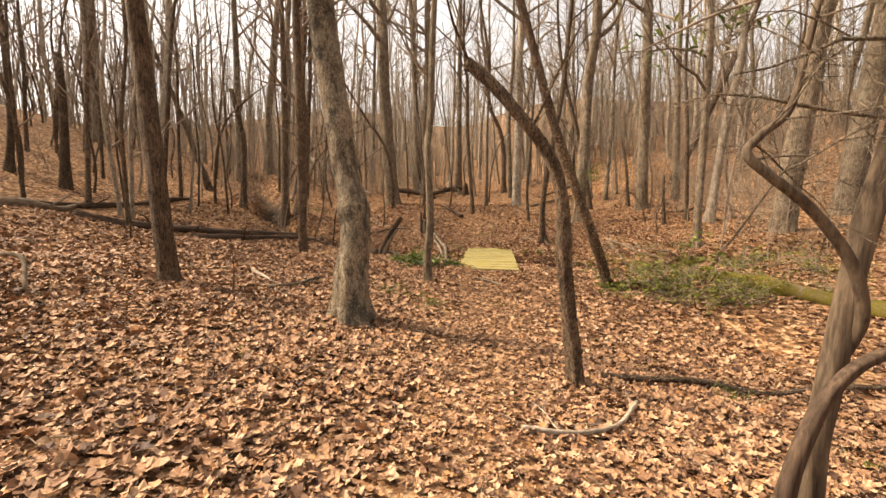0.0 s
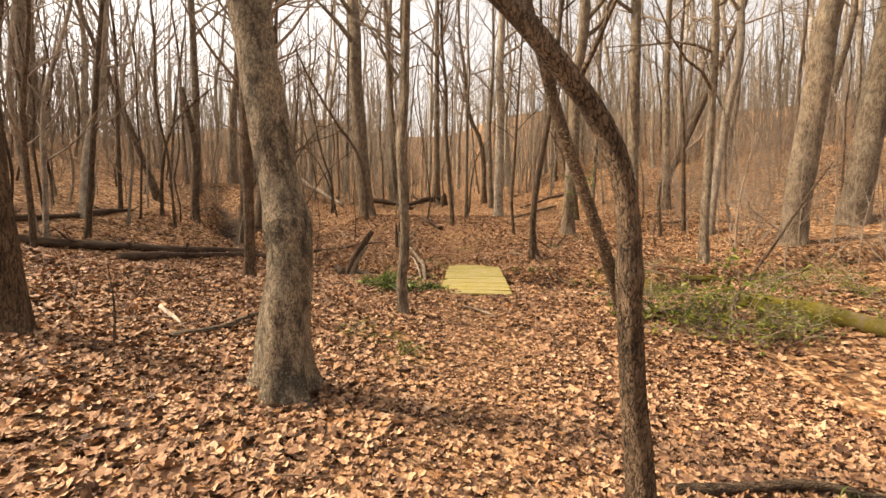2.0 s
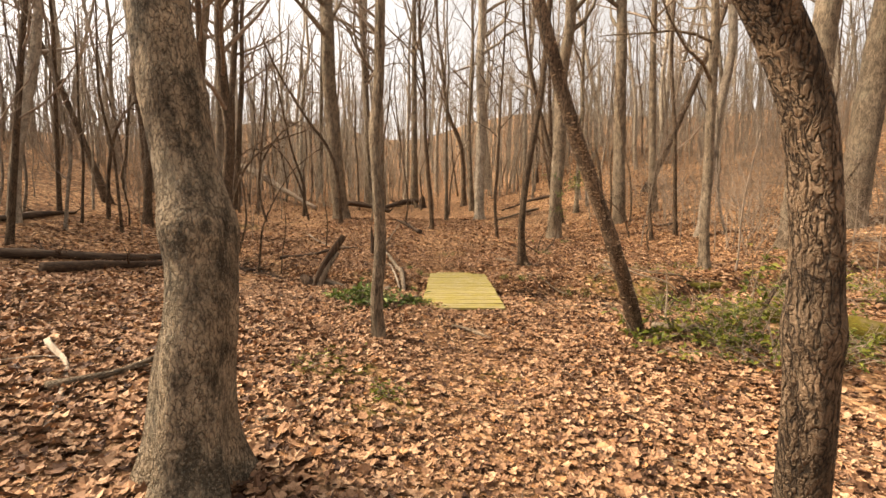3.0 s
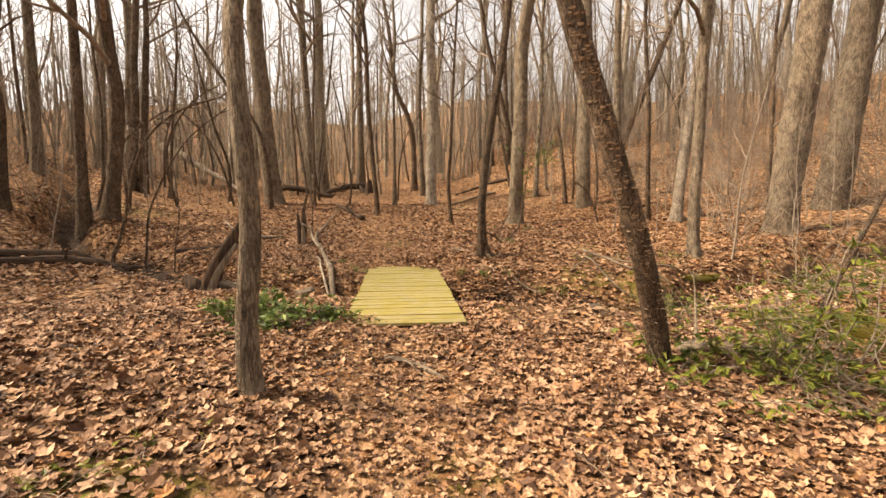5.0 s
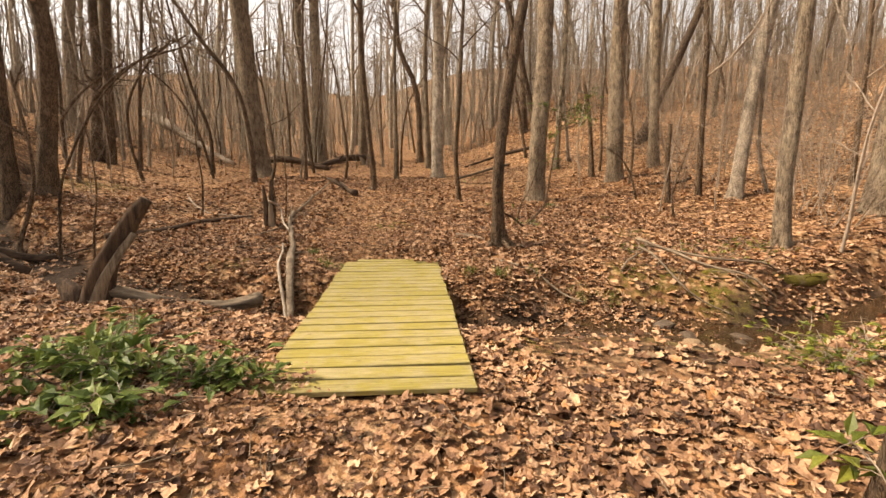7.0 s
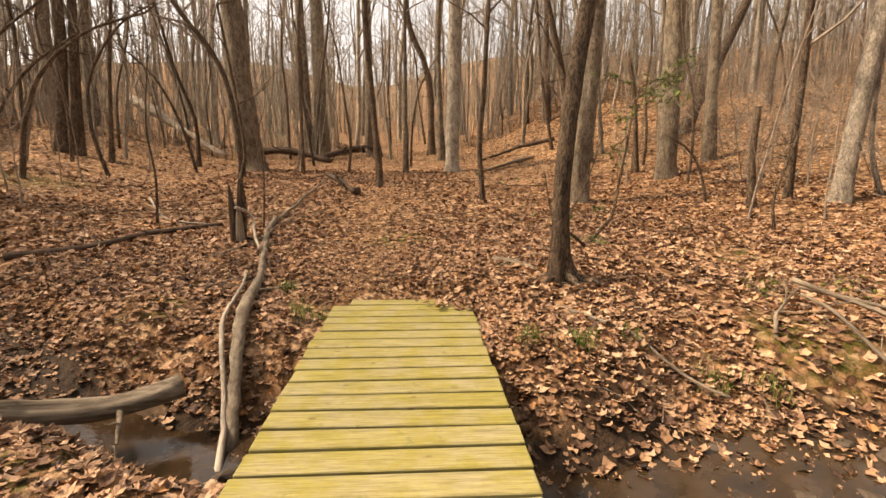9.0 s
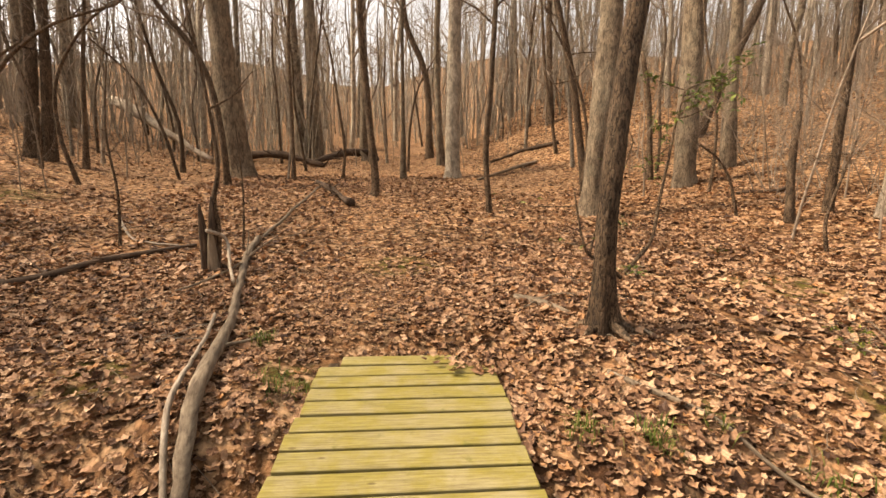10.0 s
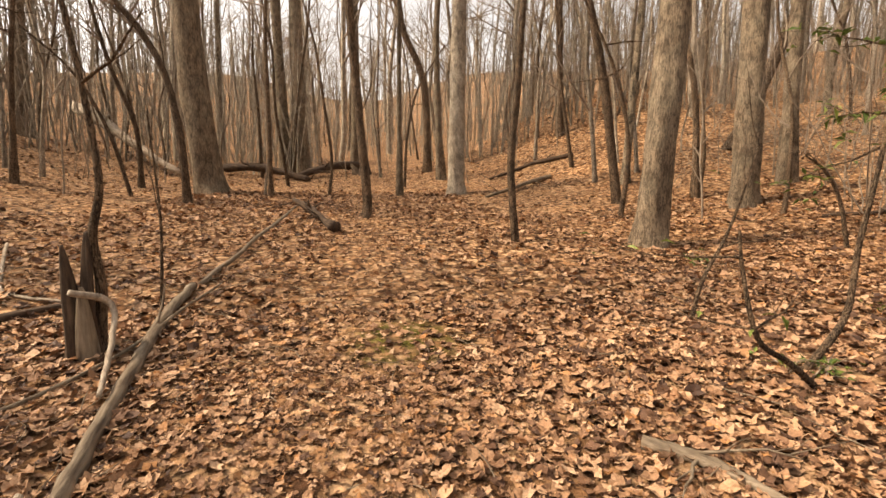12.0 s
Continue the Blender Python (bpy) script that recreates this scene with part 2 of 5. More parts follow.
# ---- the lie of the land ----
STREAM = ((24, 14.8), (14, 13.6), (9, 12.7), (6.9, 12.25), (5.3, 12.15), (4.3, 12.3), (3.3, 12.5), (2.2, 12.75), (0.2, 13.3), (-1.2, 14.0), (-3.1, 15.4), (-5.2, 17.4), (-7.2, 19.7), (-9.0, 24.5), (-13, 31), (-24, 38))
VALLEY_Y = (-60, -20, 0, 3, 6, 9, 12, 15, 17, 20, 24, 30, 40, 60, 90, 140, 220)
VALLEY_Z = (2.5, 0.4, -0.1, -0.16, -0.29, -0.2, -0.02, 0.06, 0.27, 0.6, 1.02, 1.45, 2.6, 5.6, 12.5, 24, 38)


def ease(a, b, v):
    u = np.clip((v - a) / (b - a), 0, 1)
    return u * u * (3 - 2 * u)


def ramp(v, soft=1.0):
    """A slope of 1 that starts softly at 0."""
    return soft * np.logaddexp(0, np.asarray(v, float) / soft)


def banks(x, y):
    """The land without the stream's channel."""
    x, y = np.asarray(x, float), np.asarray(y, float)
    z = sum(np.interp(y + d, VALLEY_Y, VALLEY_Z) for d in (-1.6, -0.8, 0, 0.8, 1.6)) / 5
    z = z + 0.14 * ((1 - ease(9, 13, y)) * np.clip(1 - x, 0, 5.5) + (1 - ease(5.5, 8.5, y)) * np.clip(1 - x, -2.2, 0))
    z = z + 0.2 * ramp(-x - 5.2) - 0.32 * ramp(-x - 27, 3) + (0.17 - 0.08 * ease(26, 36, y)) * ramp(-x - 13, 2) * ease(60, 25, np.abs(x))
    z = z + 0.28 * ramp(x - 12.5, 1.5) * ease(10, 24, y) * ease(60, 30, np.abs(x)) + 0.1 * ramp(x - 6) + 0.26 * np.exp(-((x - 4.2) / 2) ** 2 - ((y - 15.8) / 1.6) ** 2)
    z = z + 3.2 * np.exp(-((x - 14) / 6) ** 2 - ((y - 38) / 8) ** 2)
    z = z + 0.11 * np.exp(-((x - 1.0) / 1.1) ** 2 - ((y - 10.25) / 0.55) ** 2)
    return z


def stream_distance(x, y):
    best = np.full(np.shape(x), 1e9)
    for (ax, ay), (bx, by) in zip(STREAM, STREAM[1:]):
        u = np.clip(((x - ax) * (bx - ax) + (y - ay) * (by - ay)) / ((bx - ax) ** 2 + (by - ay) ** 2), 0, 1)
        best = np.minimum(best, np.hypot(x - ax - u * (bx - ax), y - ay - u * (by - ay)))
    return best


def pool(x):
    """Where the stream spreads out into a shallow pool above the footbridge."""
    return np.exp(-((np.asarray(x, float) - 4.2) / 1.6) ** 2)


def land(x, y):
    x, y = np.asarray(x, float), np.asarray(y, float)
    wob = 0.12 * np.sin(1.9 * x + 0.7 * y) + 0.08 * np.sin(3.7 * x - 2.1 * y)
    d = stream_distance(x, y) / (1 + 0.45 * pool(x)) + wob
    z = banks(x, y) - (0.6 - 0.2 * pool(x) - 0.25 * ease(-1.2, -2.2, x) + 0.6 * ease(-3.8, -6, x)) * ease(0.98, 0.22, d) * ease(30, 22, np.hypot(x, y - 13))
    a, b = x - 1.07, y - 10.56
    u, v = np.abs(a * 0.9944 - b * 0.1054), a * 0.1054 + b * 0.9944
    deck = ease(1.15, 0.72, u) * ease(-0.06, 0.14, v) * ease(5.0, 4.5, v)
    z = z - deck * np.maximum(0, z + 0.05 - 0.011 * np.clip(v, 0, 4.6))
    z = z + 0.025 * (1 - deck) * np.sin(2.3 * x + 1.1 * y) * np.sin(1.7 * y - 0.8 * x) + 0.015 * np.sin(5.1 * x) * np.sin(4.3 * y + 1)
    return z


# ---- shapes ----
class Geo:
    """Collects quads of many tubes and blades into one mesh."""

    def __init__(self):
        self.v, self.f, self.count = [], [], 0

    def put(self, verts, quads):
        self.v.append(np.asarray(verts, float).reshape(-1, 3))
        self.f.append(np.asarray(quads, int).reshape(-1, 4) + self.count)
        self.count += len(self.v[-1])

    def tube(self, points, radii, sides=6, lumps=0.0, phase=0.0, flat_end=False, flare=0.0):
        p, r = np.asarray(points, float), np.asarray(radii, float)
        if flat_end:
            p, r = np.vstack([p, p[-1:]]), np.append(r, r[-1] * 0.02)
        along = np.gradient(p, axis=0)
        if flat_end:
            along[-1] = along[-2] = p[-2] - p[-3]
        along /= np.linalg.norm(along, axis=1)[:, None] + 1e-9
        ref = np.array([0.0, 1.0, 0.0]) if abs(along[:, 1]).max() < 0.9 else np.array([1.0, 0.0, 0.0])
        if abs(along @ ref).max() > 0.97:
            ref = np.array([0.3, 0.5, 0.81])
        u = np.cross(along, ref)
        u /= np.linalg.norm(u, axis=1)[:, None] + 1e-9
        w = np.cross(along, u)
        a = np.arange(sides) * 2 * math.pi / sides
        rad = np.repeat(r[:, None], sides, 1)
        if lumps:
            z = np.cumsum(np.append(0, np.linalg.norm(np.diff(p, axis=0), axis=1)))[:, None]
            rad = rad * (1 + lumps * (0.5 * np.sin(3 * a + 0.9 * z + phase) + 0.4 * np.sin(2 * a - 2.3 * z + 2 * phase) + 0.5 * np.sin(5 * a + 5.1 * z + phase) * np.sin(3.7 * z + phase)))
            if flare:
                rad = rad * (1 + flare * np.exp(-z / 0.3) * (0.75 + 0.45 * np.sin(5 * a + phase) + 0.3 * np.sin(3 * a + 2 * phase)))
        ring = p[:, None, :] + rad[:, :, None] * (np.cos(a)[None, :, None] * u[:, None, :] + np.sin(a)[None, :, None] * w[:, None, :])
        n = len(p)
        i, j = np.meshgrid(np.arange(n - 1), np.arange(sides), indexing="ij")
        k = (j + 1) % sides
        self.put(ring, np.stack([i * sides + j, i * sides + k, (i + 1) * sides + k, (i + 1) * sides + j], -1))

    def mesh(self, name, smooth=True):
        me = bpy.data.meshes.new(name)
        v, f = np.vstack(self.v), np.vstack(self.f)
        me.vertices.add(len(v))
        me.vertices.foreach_set("co", v.ravel())
        me.loops.add(f.size)
        me.loops.foreach_set("vertex_index", f.ravel().astype(np.int32))
        me.polygons.add(len(f))
        me.polygons.foreach_set("loop_start", np.arange(0, f.size, 4, dtype=np.int32))
        me.polygons.foreach_set("use_smooth", np.full(len(f), smooth))
        me.update(calc_edges=True)
        me.validate()
        return me


def part(name, mesh, material, parent=None, label=""):
    """One mesh object under a thing (or a thing by itself)."""
    if isinstance(mesh, Geo):
        mesh = mesh.mesh(name)
    if material and not mesh.materials:
        mesh.materials.append(material)
    ob = new(name, mesh)
    ob.parent = parent
    return tagged(ob, label)


def thing(name, at, label, category, group=""):
    ob = new(name)
    ob.matrix_basis = Matrix.Translation(at)
    return tagged(ob, label, category, group)


def curve_through(points, steps):
    """A smooth line through a few points (Catmull-Rom)."""
    p = np.asarray(points, float)
    p = np.vstack([2 * p[0] - p[1], p, 2 * p[-1] - p[-2]])
    out = []
    for i in range(1, len(p) - 2):
        t = np.linspace(0, 1, steps, endpoint=False)[:, None]
        a, b, c, d = p[i - 1], p[i], p[i + 1], p[i + 2]
        out.append(0.5 * (2 * b + (c - a) * t + (2 * a - 5 * b + 4 * c - d) * t * t + (3 * b - a - 3 * c + d) * t ** 3))
    out.append(p[-2][None])
    return np.vstack(out)


def unit(v):
    return v / (np.linalg.norm(v) + 1e-9)


def grow(geo, rng, start, way, length, radius, depth, sides, kids, lift=0.25):
    """A crooked branch with its side branches."""
    steps = 5 if depth > 1 else (4 if depth else 3)
    pts, d = [np.array(start, float)], unit(np.array(way, float))
    for _ in range(steps):
        d = unit(d + rng.normal(0, 0.16, 3) + (0, 0, lift * 0.3))
        pts.append(pts[-1] + d * length / steps)
    radii = radius * np.linspace(1, 0.25, steps + 1)
    geo.tube(pts, radii, max(3, sides))
    if depth:
        for _ in range(kids):
            u = rng.uniform(0.25, 0.98)
            i = min(int(u * steps), steps - 1)
            at = pts[i] + (pts[i + 1] - pts[i]) * (u * steps - i)
            side = unit(np.cross(pts[i + 1] - pts[i], rng.normal(0, 1, 3)))
            go = unit(unit(pts[i + 1] - pts[i]) * rng.uniform(0.5, 1.0) + side * rng.uniform(0.5, 0.95) + (0, 0, lift * 0.5))
            grow(geo, rng, at, go, length * rng.uniform(0.35, 0.6), max(radius * (1 - 0.7 * u) * 0.6, 0.003), depth - 1, sides - 1, kids, lift)


def stem(geo, spine, r, height, sides, ring, lumps, flare, broken, phase, taper=0.6, burl=0.0):
    """The trunk's tube through its spine, drawn on to its full height. Returns its centre line and radii."""
    pts = [(0, 0, -0.12)] + [(p[0], p[2] if len(p) > 2 else 0.06 * math.sin(phase + i), p[1]) for i, p in enumerate(spine)]
    if not broken and pts[-1][2] < height:
        (x0, _, z0), (x1, y1, z1) = pts[-2], pts[-1]
        lean = (x1 - x0) / max(z1 - z0, 0.3)
        z, x = z1, x1
        while z < height - 0.1:
            step = min(2.2, height - z)
            lean *= 0.75
            x, z = x + lean * step + 0.12 * math.sin(phase * 3 + z), z + step
            pts.append((x, y1 + 0.2 * math.sin(phase + z * 0.7), z))
    per = max(3, int(round(height / len(pts) / ring)))
    line = curve_through(pts, per)
    run = np.append(0, np.cumsum(np.linalg.norm(np.diff(line, axis=0), axis=1)))
    radii = r * (1 - taper * (run / run[-1]) ** 1.2) if not broken else r * (1 - 0.3 * run / run[-1])
    if not broken:
        radii[-1] *= 0.3
    if burl:
        radii = radii * (1 + 0.16 * np.exp(-((run - burl) / 0.12) ** 2) - 0.06 * np.exp(-((run - burl - 0.35) / 0.15) ** 2) + 0.07 * np.exp(-((run - burl - 0.75) / 0.1) ** 2))
    geo.tube(line, radii, sides, lumps, phase, broken, flare)
    return line, radii, run


TRUNKS, PLACED = {}, []


def tree(x, y, r, spine, height, material=BARK_GREY, label="grey-brown bare tree rising from the leaf litter", seed=1, near=False, limbs=14, limb_from=0.38, kids=4, broken=False, name="tree", stubs=0, flare=0.6, deep=2, reach=0.26, group="bare trees of the wood", lumps=0.09, burl=0.0):
    rng = np.random.default_rng(seed)
    base = thing(name, (x, y, float(land(x, y))), label, "tree", group)
    trunk = Geo()
    line, radii, run = stem(trunk, spine, r, height, 22 if near else 9, 0.13 if near else 0.7, lumps if near else 0.05, flare, broken, seed * 1.7, burl=burl)
    bole = part("trunk", trunk, material, base)
    TRUNKS[base.name] = (line, radii, run, bole)
    PLACED.append((x, y))
    if limbs and not broken:
        crown = Geo()
        for i in range(limbs):
            u = limb_from + (0.99 - limb_from) * (i + rng.uniform(0, 0.8)) / limbs
            k = min(int(np.searchsorted(run, u * run[-1])), len(line) - 1)
            turn = rng.uniform(0, 2 * math.pi)
            rise = rng.uniform(0.35, 1.1)
            grow(crown, rng, line[k], (math.cos(turn), math.sin(turn), rise), height * reach * rng.uniform(0.6, 1.1) * (1.25 - u * 0.7), max(radii[k] * 0.5, 0.012), deep, 6, kids)
        part("crown", crown, material if near else TWIG, base, "bare limbs and fine twigs")
    for i in range(stubs):
        stub = Geo()
        u = rng.uniform(0.08, 0.4)
        k = int(np.searchsorted(run, u * run[-1]))
        turn = rng.uniform(0, 2 * math.pi)
        d = np.array((math.cos(turn), math.sin(turn), 0.5))
        grow(stub, rng, line[k], d, rng.uniform(0.5, 1.6), radii[k] * 0.22, 1, 5, 4)
        part("dead_twig", stub, TWIG, bole)
    return base


# ---- ground, stream ----
def lines(near_from, near_to, step, far_from, far_to):
    out = list(np.arange(near_from, near_to, step))
    s, v = step, out[-1]
    while v < far_to:
        s *= 1.12
        v += s
        out.append(v)
    s, v, low = step, near_from, []
    while v > far_from:
        s *= 1.12
        v -= s
        low.append(v)
    return np.array(low[::-1] + out)


def apron(x, y):
    """The damp trodden mud between the shrubs and the pool."""
    return ease(1, 0.4, np.hypot((x - 3.9) / 2.0, (y - 11.15) / 0.85))


def build_ground():
    xs, ys = lines(-7, 9, 0.12, -260, 260), lines(-1, 22, 0.12, -120, 330)
    gx, gy = np.meshgrid(xs, ys, indexing="ij")
    gz = land(gx, gy)
    geo = Geo()
    n, m = gx.shape
    i, j = np.meshgrid(np.arange(n - 1), np.arange(m - 1), indexing="ij")
    geo.put(np.stack([gx, gy, gz], -1), np.stack([i * m + j, (i + 1) * m + j, (i + 1) * m + j + 1, i * m + j + 1], -1))
    me = geo.mesh("ground")
    wet = ease(0.62, 0.34, stream_distance(gx, gy) / (1 + 0.45 * pool(gx)) + 0.1 * np.sin(5 * gx + 3 * gy)) * ease(30, 22, np.hypot(gx, gy - 13))
    wet = np.maximum(wet, 0.85 * apron(gx, gy) * (0.75 + 0.25 * np.sin(7 * gx + 2 * gy) * np.sin(5 * gy - 3 * gx)))
    me.attributes.new("wet", "FLOAT", "POINT").data.foreach_set("value", wet.ravel())
    moss = np.zeros_like(gx)
    for mx, my, mr in MOSS:
        moss = np.maximum(moss, ease(mr, mr * 0.4, np.hypot(gx - mx, (gy - my) * 1.2)))
    me.attributes.new("moss", "FLOAT", "POINT").data.foreach_set("value", moss.ravel())
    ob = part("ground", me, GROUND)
    return tagged(ob, "forest floor of brown leaf litter and mould", "ground", kind="structure")


MOSS = ((-0.81, 15.0, 0.45), (4.9, 13.45, 0.7), (0.65, 14.9, 0.4), (1.7, 17.6, 0.7), (-0.2, 6.9, 0.5), (-0.6, 7.6, 0.6), (5.7, 12.95, 0.6), (5.9, 9.6, 0.8), (-6.5, 22.5, 1.5), (1.1, 7.9, 0.3), (3.1, 11.75, 0.55), (3.9, 11.35, 0.5), (6.0, 15.8, 0.9), (2.35, 11.3, 0.35), (-1.3, 12.4, 0.6), (-0.5, 12.6, 0.4), (4.4, 10.9, 0.5))
build_ground()


def build_stream():
    line = curve_through([(x, y, 0) for x, y in STREAM[1:10]], 14)
    geo = Geo()
    along = np.gradient(line, axis=0)
    side = np.stack([-along[:, 1], along[:, 0], 0 * along[:, 0]], -1)
    side /= np.linalg.norm(side, axis=1)[:, None]
    level = banks(line[:, 0], line[:, 1]) - 0.555 + 0.2 * pool(line[:, 0])
    level = np.convolve(np.pad(level, 6, mode="edge"), np.ones(13) / 13, "valid")
    rows = [np.column_stack([line[:, :2] + side[:, :2] * (s * (1 + 0.45 * pool(line[:, :1]))), level]) for s in (-0.58, -0.2, 0.2, 0.58)]
    ring = np.stack(rows, 1)
    n = len(line)
    i, j = np.meshgrid(np.arange(n - 1), np.arange(3), indexing="ij")
    geo.put(ring, np.stack([i * 4 + j, (i + 1) * 4 + j, (i + 1) * 4 + j + 1, i * 4 + j + 1], -1))
    tagged(part("stream_water", geo, WATER), "shallow dark brown stream water in a muddy bed", "water", kind="structure")


build_stream()


# ---- footbridge ----
BRIDGE_AT, BRIDGE_TURN, BOARD_PITCH, BOARD_WIDE, BRIDGE_RISE = (1.07, 10.56, 0.012), -6.05, 0.1925, 1.43, 0.011


def board_mesh(name, length, seed):
    rng = np.random.default_rng(seed)
    bm = bmesh.new()
    bmesh.ops.create_cube(bm, size=1.0)
    for v in bm.verts:
        v.co = Vector((v.co.x * length, v.co.y * 0.166, v.co.z * 0.038))
    bmesh.ops.bevel(bm, geom=list(bm.edges), offset=0.005, segments=1, affect="EDGES")
    skew = rng.normal(0, 0.003)
    for v in bm.verts:
        v.co.y += skew * v.co.x + 0.002 * math.sin(v.co.x * 3 + seed)
        v.co.x += rng.normal(0, 0.002)
    me = bpy.data.meshes.new(name)
    bm.to_mesh(me)
    bm.free()
    return me


def build_bridge():
    rng = np.random.default_rng(5)
    base = thing("footbridge", BRIDGE_AT, "low plank footbridge of weathered boards yellow-green with algae", "footbridge")
    base.matrix_basis = pose(*BRIDGE_AT, 0.6, 0, BRIDGE_TURN)
    kinds = [board_mesh("board", BOARD_WIDE, k) for k in range(5)]
    short = board_mesh("board", 0.98, 9)
    count = 24
    for i in range(count):
        last = i == count - 1
        ob = part("board", short if last else kinds[int(rng.integers(5))], DECK, base)
        ob.matrix_basis = pose(-0.06 if last else rng.normal(0, 0.008), 0.09 + i * BOARD_PITCH, -0.02 + rng.normal(0, 0.002), rng.normal(0, 0.3), rng.normal(0, 0.15), rng.normal(0, 0.25))
    beam = bmesh.new()
    bmesh.ops.create_cube(beam, size=1.0)
    for v in beam.verts:
        v.co = Vector((v.co.x * 0.09, v.co.y * count * BOARD_PITCH * 0.98, v.co.z * 0.2))
    bmesh.ops.bevel(beam, geom=list(beam.edges), offset=0.006, segments=1, affect="EDGES")
    me = bpy.data.meshes.new("joist")
    beam.to_mesh(me)
    beam.free()
    for x in (-0.62, 0, 0.62):
        part("joist", me, JOIST, base, "dark damp timber joist").matrix_basis = pose(x, count * BOARD_PITCH / 2, -0.145)


build_bridge()

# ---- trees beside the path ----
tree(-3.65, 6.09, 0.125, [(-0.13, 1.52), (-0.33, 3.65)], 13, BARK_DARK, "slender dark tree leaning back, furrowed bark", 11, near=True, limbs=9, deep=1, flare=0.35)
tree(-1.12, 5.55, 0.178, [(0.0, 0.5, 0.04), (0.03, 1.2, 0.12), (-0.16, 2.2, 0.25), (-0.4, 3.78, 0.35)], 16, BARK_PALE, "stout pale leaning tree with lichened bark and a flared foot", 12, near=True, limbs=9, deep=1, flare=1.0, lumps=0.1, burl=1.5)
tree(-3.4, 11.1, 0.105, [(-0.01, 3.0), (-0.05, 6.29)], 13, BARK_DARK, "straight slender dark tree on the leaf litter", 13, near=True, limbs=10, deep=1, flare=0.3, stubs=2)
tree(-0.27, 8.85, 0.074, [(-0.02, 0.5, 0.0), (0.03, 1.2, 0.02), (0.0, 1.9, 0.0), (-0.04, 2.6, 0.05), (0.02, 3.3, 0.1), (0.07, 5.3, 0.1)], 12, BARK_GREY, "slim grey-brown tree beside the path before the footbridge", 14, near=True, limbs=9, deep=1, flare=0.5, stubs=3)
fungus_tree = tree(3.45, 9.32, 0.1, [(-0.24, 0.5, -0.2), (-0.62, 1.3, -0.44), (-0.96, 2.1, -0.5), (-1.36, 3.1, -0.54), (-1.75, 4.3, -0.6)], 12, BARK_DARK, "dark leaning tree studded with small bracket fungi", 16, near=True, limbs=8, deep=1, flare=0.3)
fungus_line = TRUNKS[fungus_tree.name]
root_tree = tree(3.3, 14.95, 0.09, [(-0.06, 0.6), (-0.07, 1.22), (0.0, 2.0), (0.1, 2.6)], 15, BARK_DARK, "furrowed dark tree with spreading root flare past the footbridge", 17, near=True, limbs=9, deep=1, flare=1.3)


def surface_roots(base, r, turns):
    """Roots that run out from a trunk's foot and dive under the leaves."""
    bole = next(ob for ob in base.children if ob.name.startswith("trunk"))
    for k, turn in enumerate(turns):
        d = np.array((math.cos(radians(turn)), math.sin(radians(turn)), 0.0))
        side = np.array((-d[1], d[0], 0.0)) * r * (0.5 if k % 2 else -0.5)
        pts = curve_through([d * r * 0.4 + (0, 0, r * 2.2), d * r * 1.15 + (0, 0, r * 0.75), d * r * 2.1 + side * 0.5 + (0, 0, r * 0.2), d * r * 3.4 + side - (0, 0, r * 0.7)], 6)
        geo = Geo()
        geo.tube(pts, r * np.linspace(0.62, 0.16, len(pts)), 9, 0.15, k)
        part("root", geo, bole.data.materials[0], bole)


surface_roots(root_tree, 0.1, (-150, -80, -20, 60, 160))

# ---- trees of the valley floor ----
tree(-3.19, 29.49, 0.42, [(-0.28, 3.27), (-0.45, 5.69)], 24, BARK_GREY, "massive grey-brown tree with buttressed foot", 21, near=True, flare=0.5)
tree(4.59, 28.9, 0.27, [(0.03, 3.54), (0.05, 6.13)], 23, BARK_PALE_FAR, "tall straight pale grey tree with flared roots", 22, near=True, flare=0.5)
tree(1.44, 24.2, 0.1, [(0.12, 0.3), (0.0, 1.67), (-0.12, 3.09), (-0.22, 4.56)], 14, BARK_DARK, "slim dark tree curved at the foot", 23, near=True, deep=1, flare=0.3)
tree(4.0, 21.27, 0.066, [(-0.13, 1.32), (-0.07, 2.61), (-0.02, 3.92)], 10, BARK_DARK, "thin crooked dark sapling", 24, near=True, deep=1, flare=0.3)
tree(6.1, 20.6, 0.25, [(0.04, 2.13), (0.15, 3.87)], 20, BARK_GREY, "large straight grey-brown tree with mossy flared foot", 25, near=True, flare=0.45)
tree(9.75, 22.6, 0.27, [(-0.03, 1.95), (-0.05, 4.37)], 21, BARK_GREY, "large grey-brown tree with a low limb", 26, near=True, flare=0.45)
tree(7.87, 24.5, 0.115, [(-0.2, 1.2), (-0.54, 2.89), (-1.09, 4.8)], 14, BARK_DARK, "dark slim tree leaning over the path", 27, deep=2)
tree(9.4, 26.69, 0.12, [(0.08, 2.43), (0.19, 5.31)], 16, BARK_PALE, "pale slim upright tree near the bank", 28)
tree(10.44, 33.62, 0.15, [(-0.31, 5.69)], 15, BARK_DARK, "dark upright tree on the bank's crest", 29)
tree(2.72, 28.82, 0.08, [(-0.01, 6.01)], 13, BARK_GREY, "thin straight grey sapling", 30)
tree(-2.36, 39.34, 0.2, [(-0.05, 8.38)], 22, BARK_GREY, "tall straight grey-brown tree", 31)
tree(-1.32, 37.88, 0.34, [(-0.06, 8.09)], 24, BARK_GREY, "tall stout grey-brown tree", 32)
tree(-2.85, 26.37, 0.095, [(-0.07, 1.56), (-0.35, 3.15), (-0.89, 4.21), (-1.5, 5.0)], 9, BARK_DARK, "dark tree bending over near a massive trunk", 33)
tree(-6.86, 44.95, 0.19, [(0.18, 8.96)], 22, BARK_GREY, "tall straight grey-brown tree", 34)
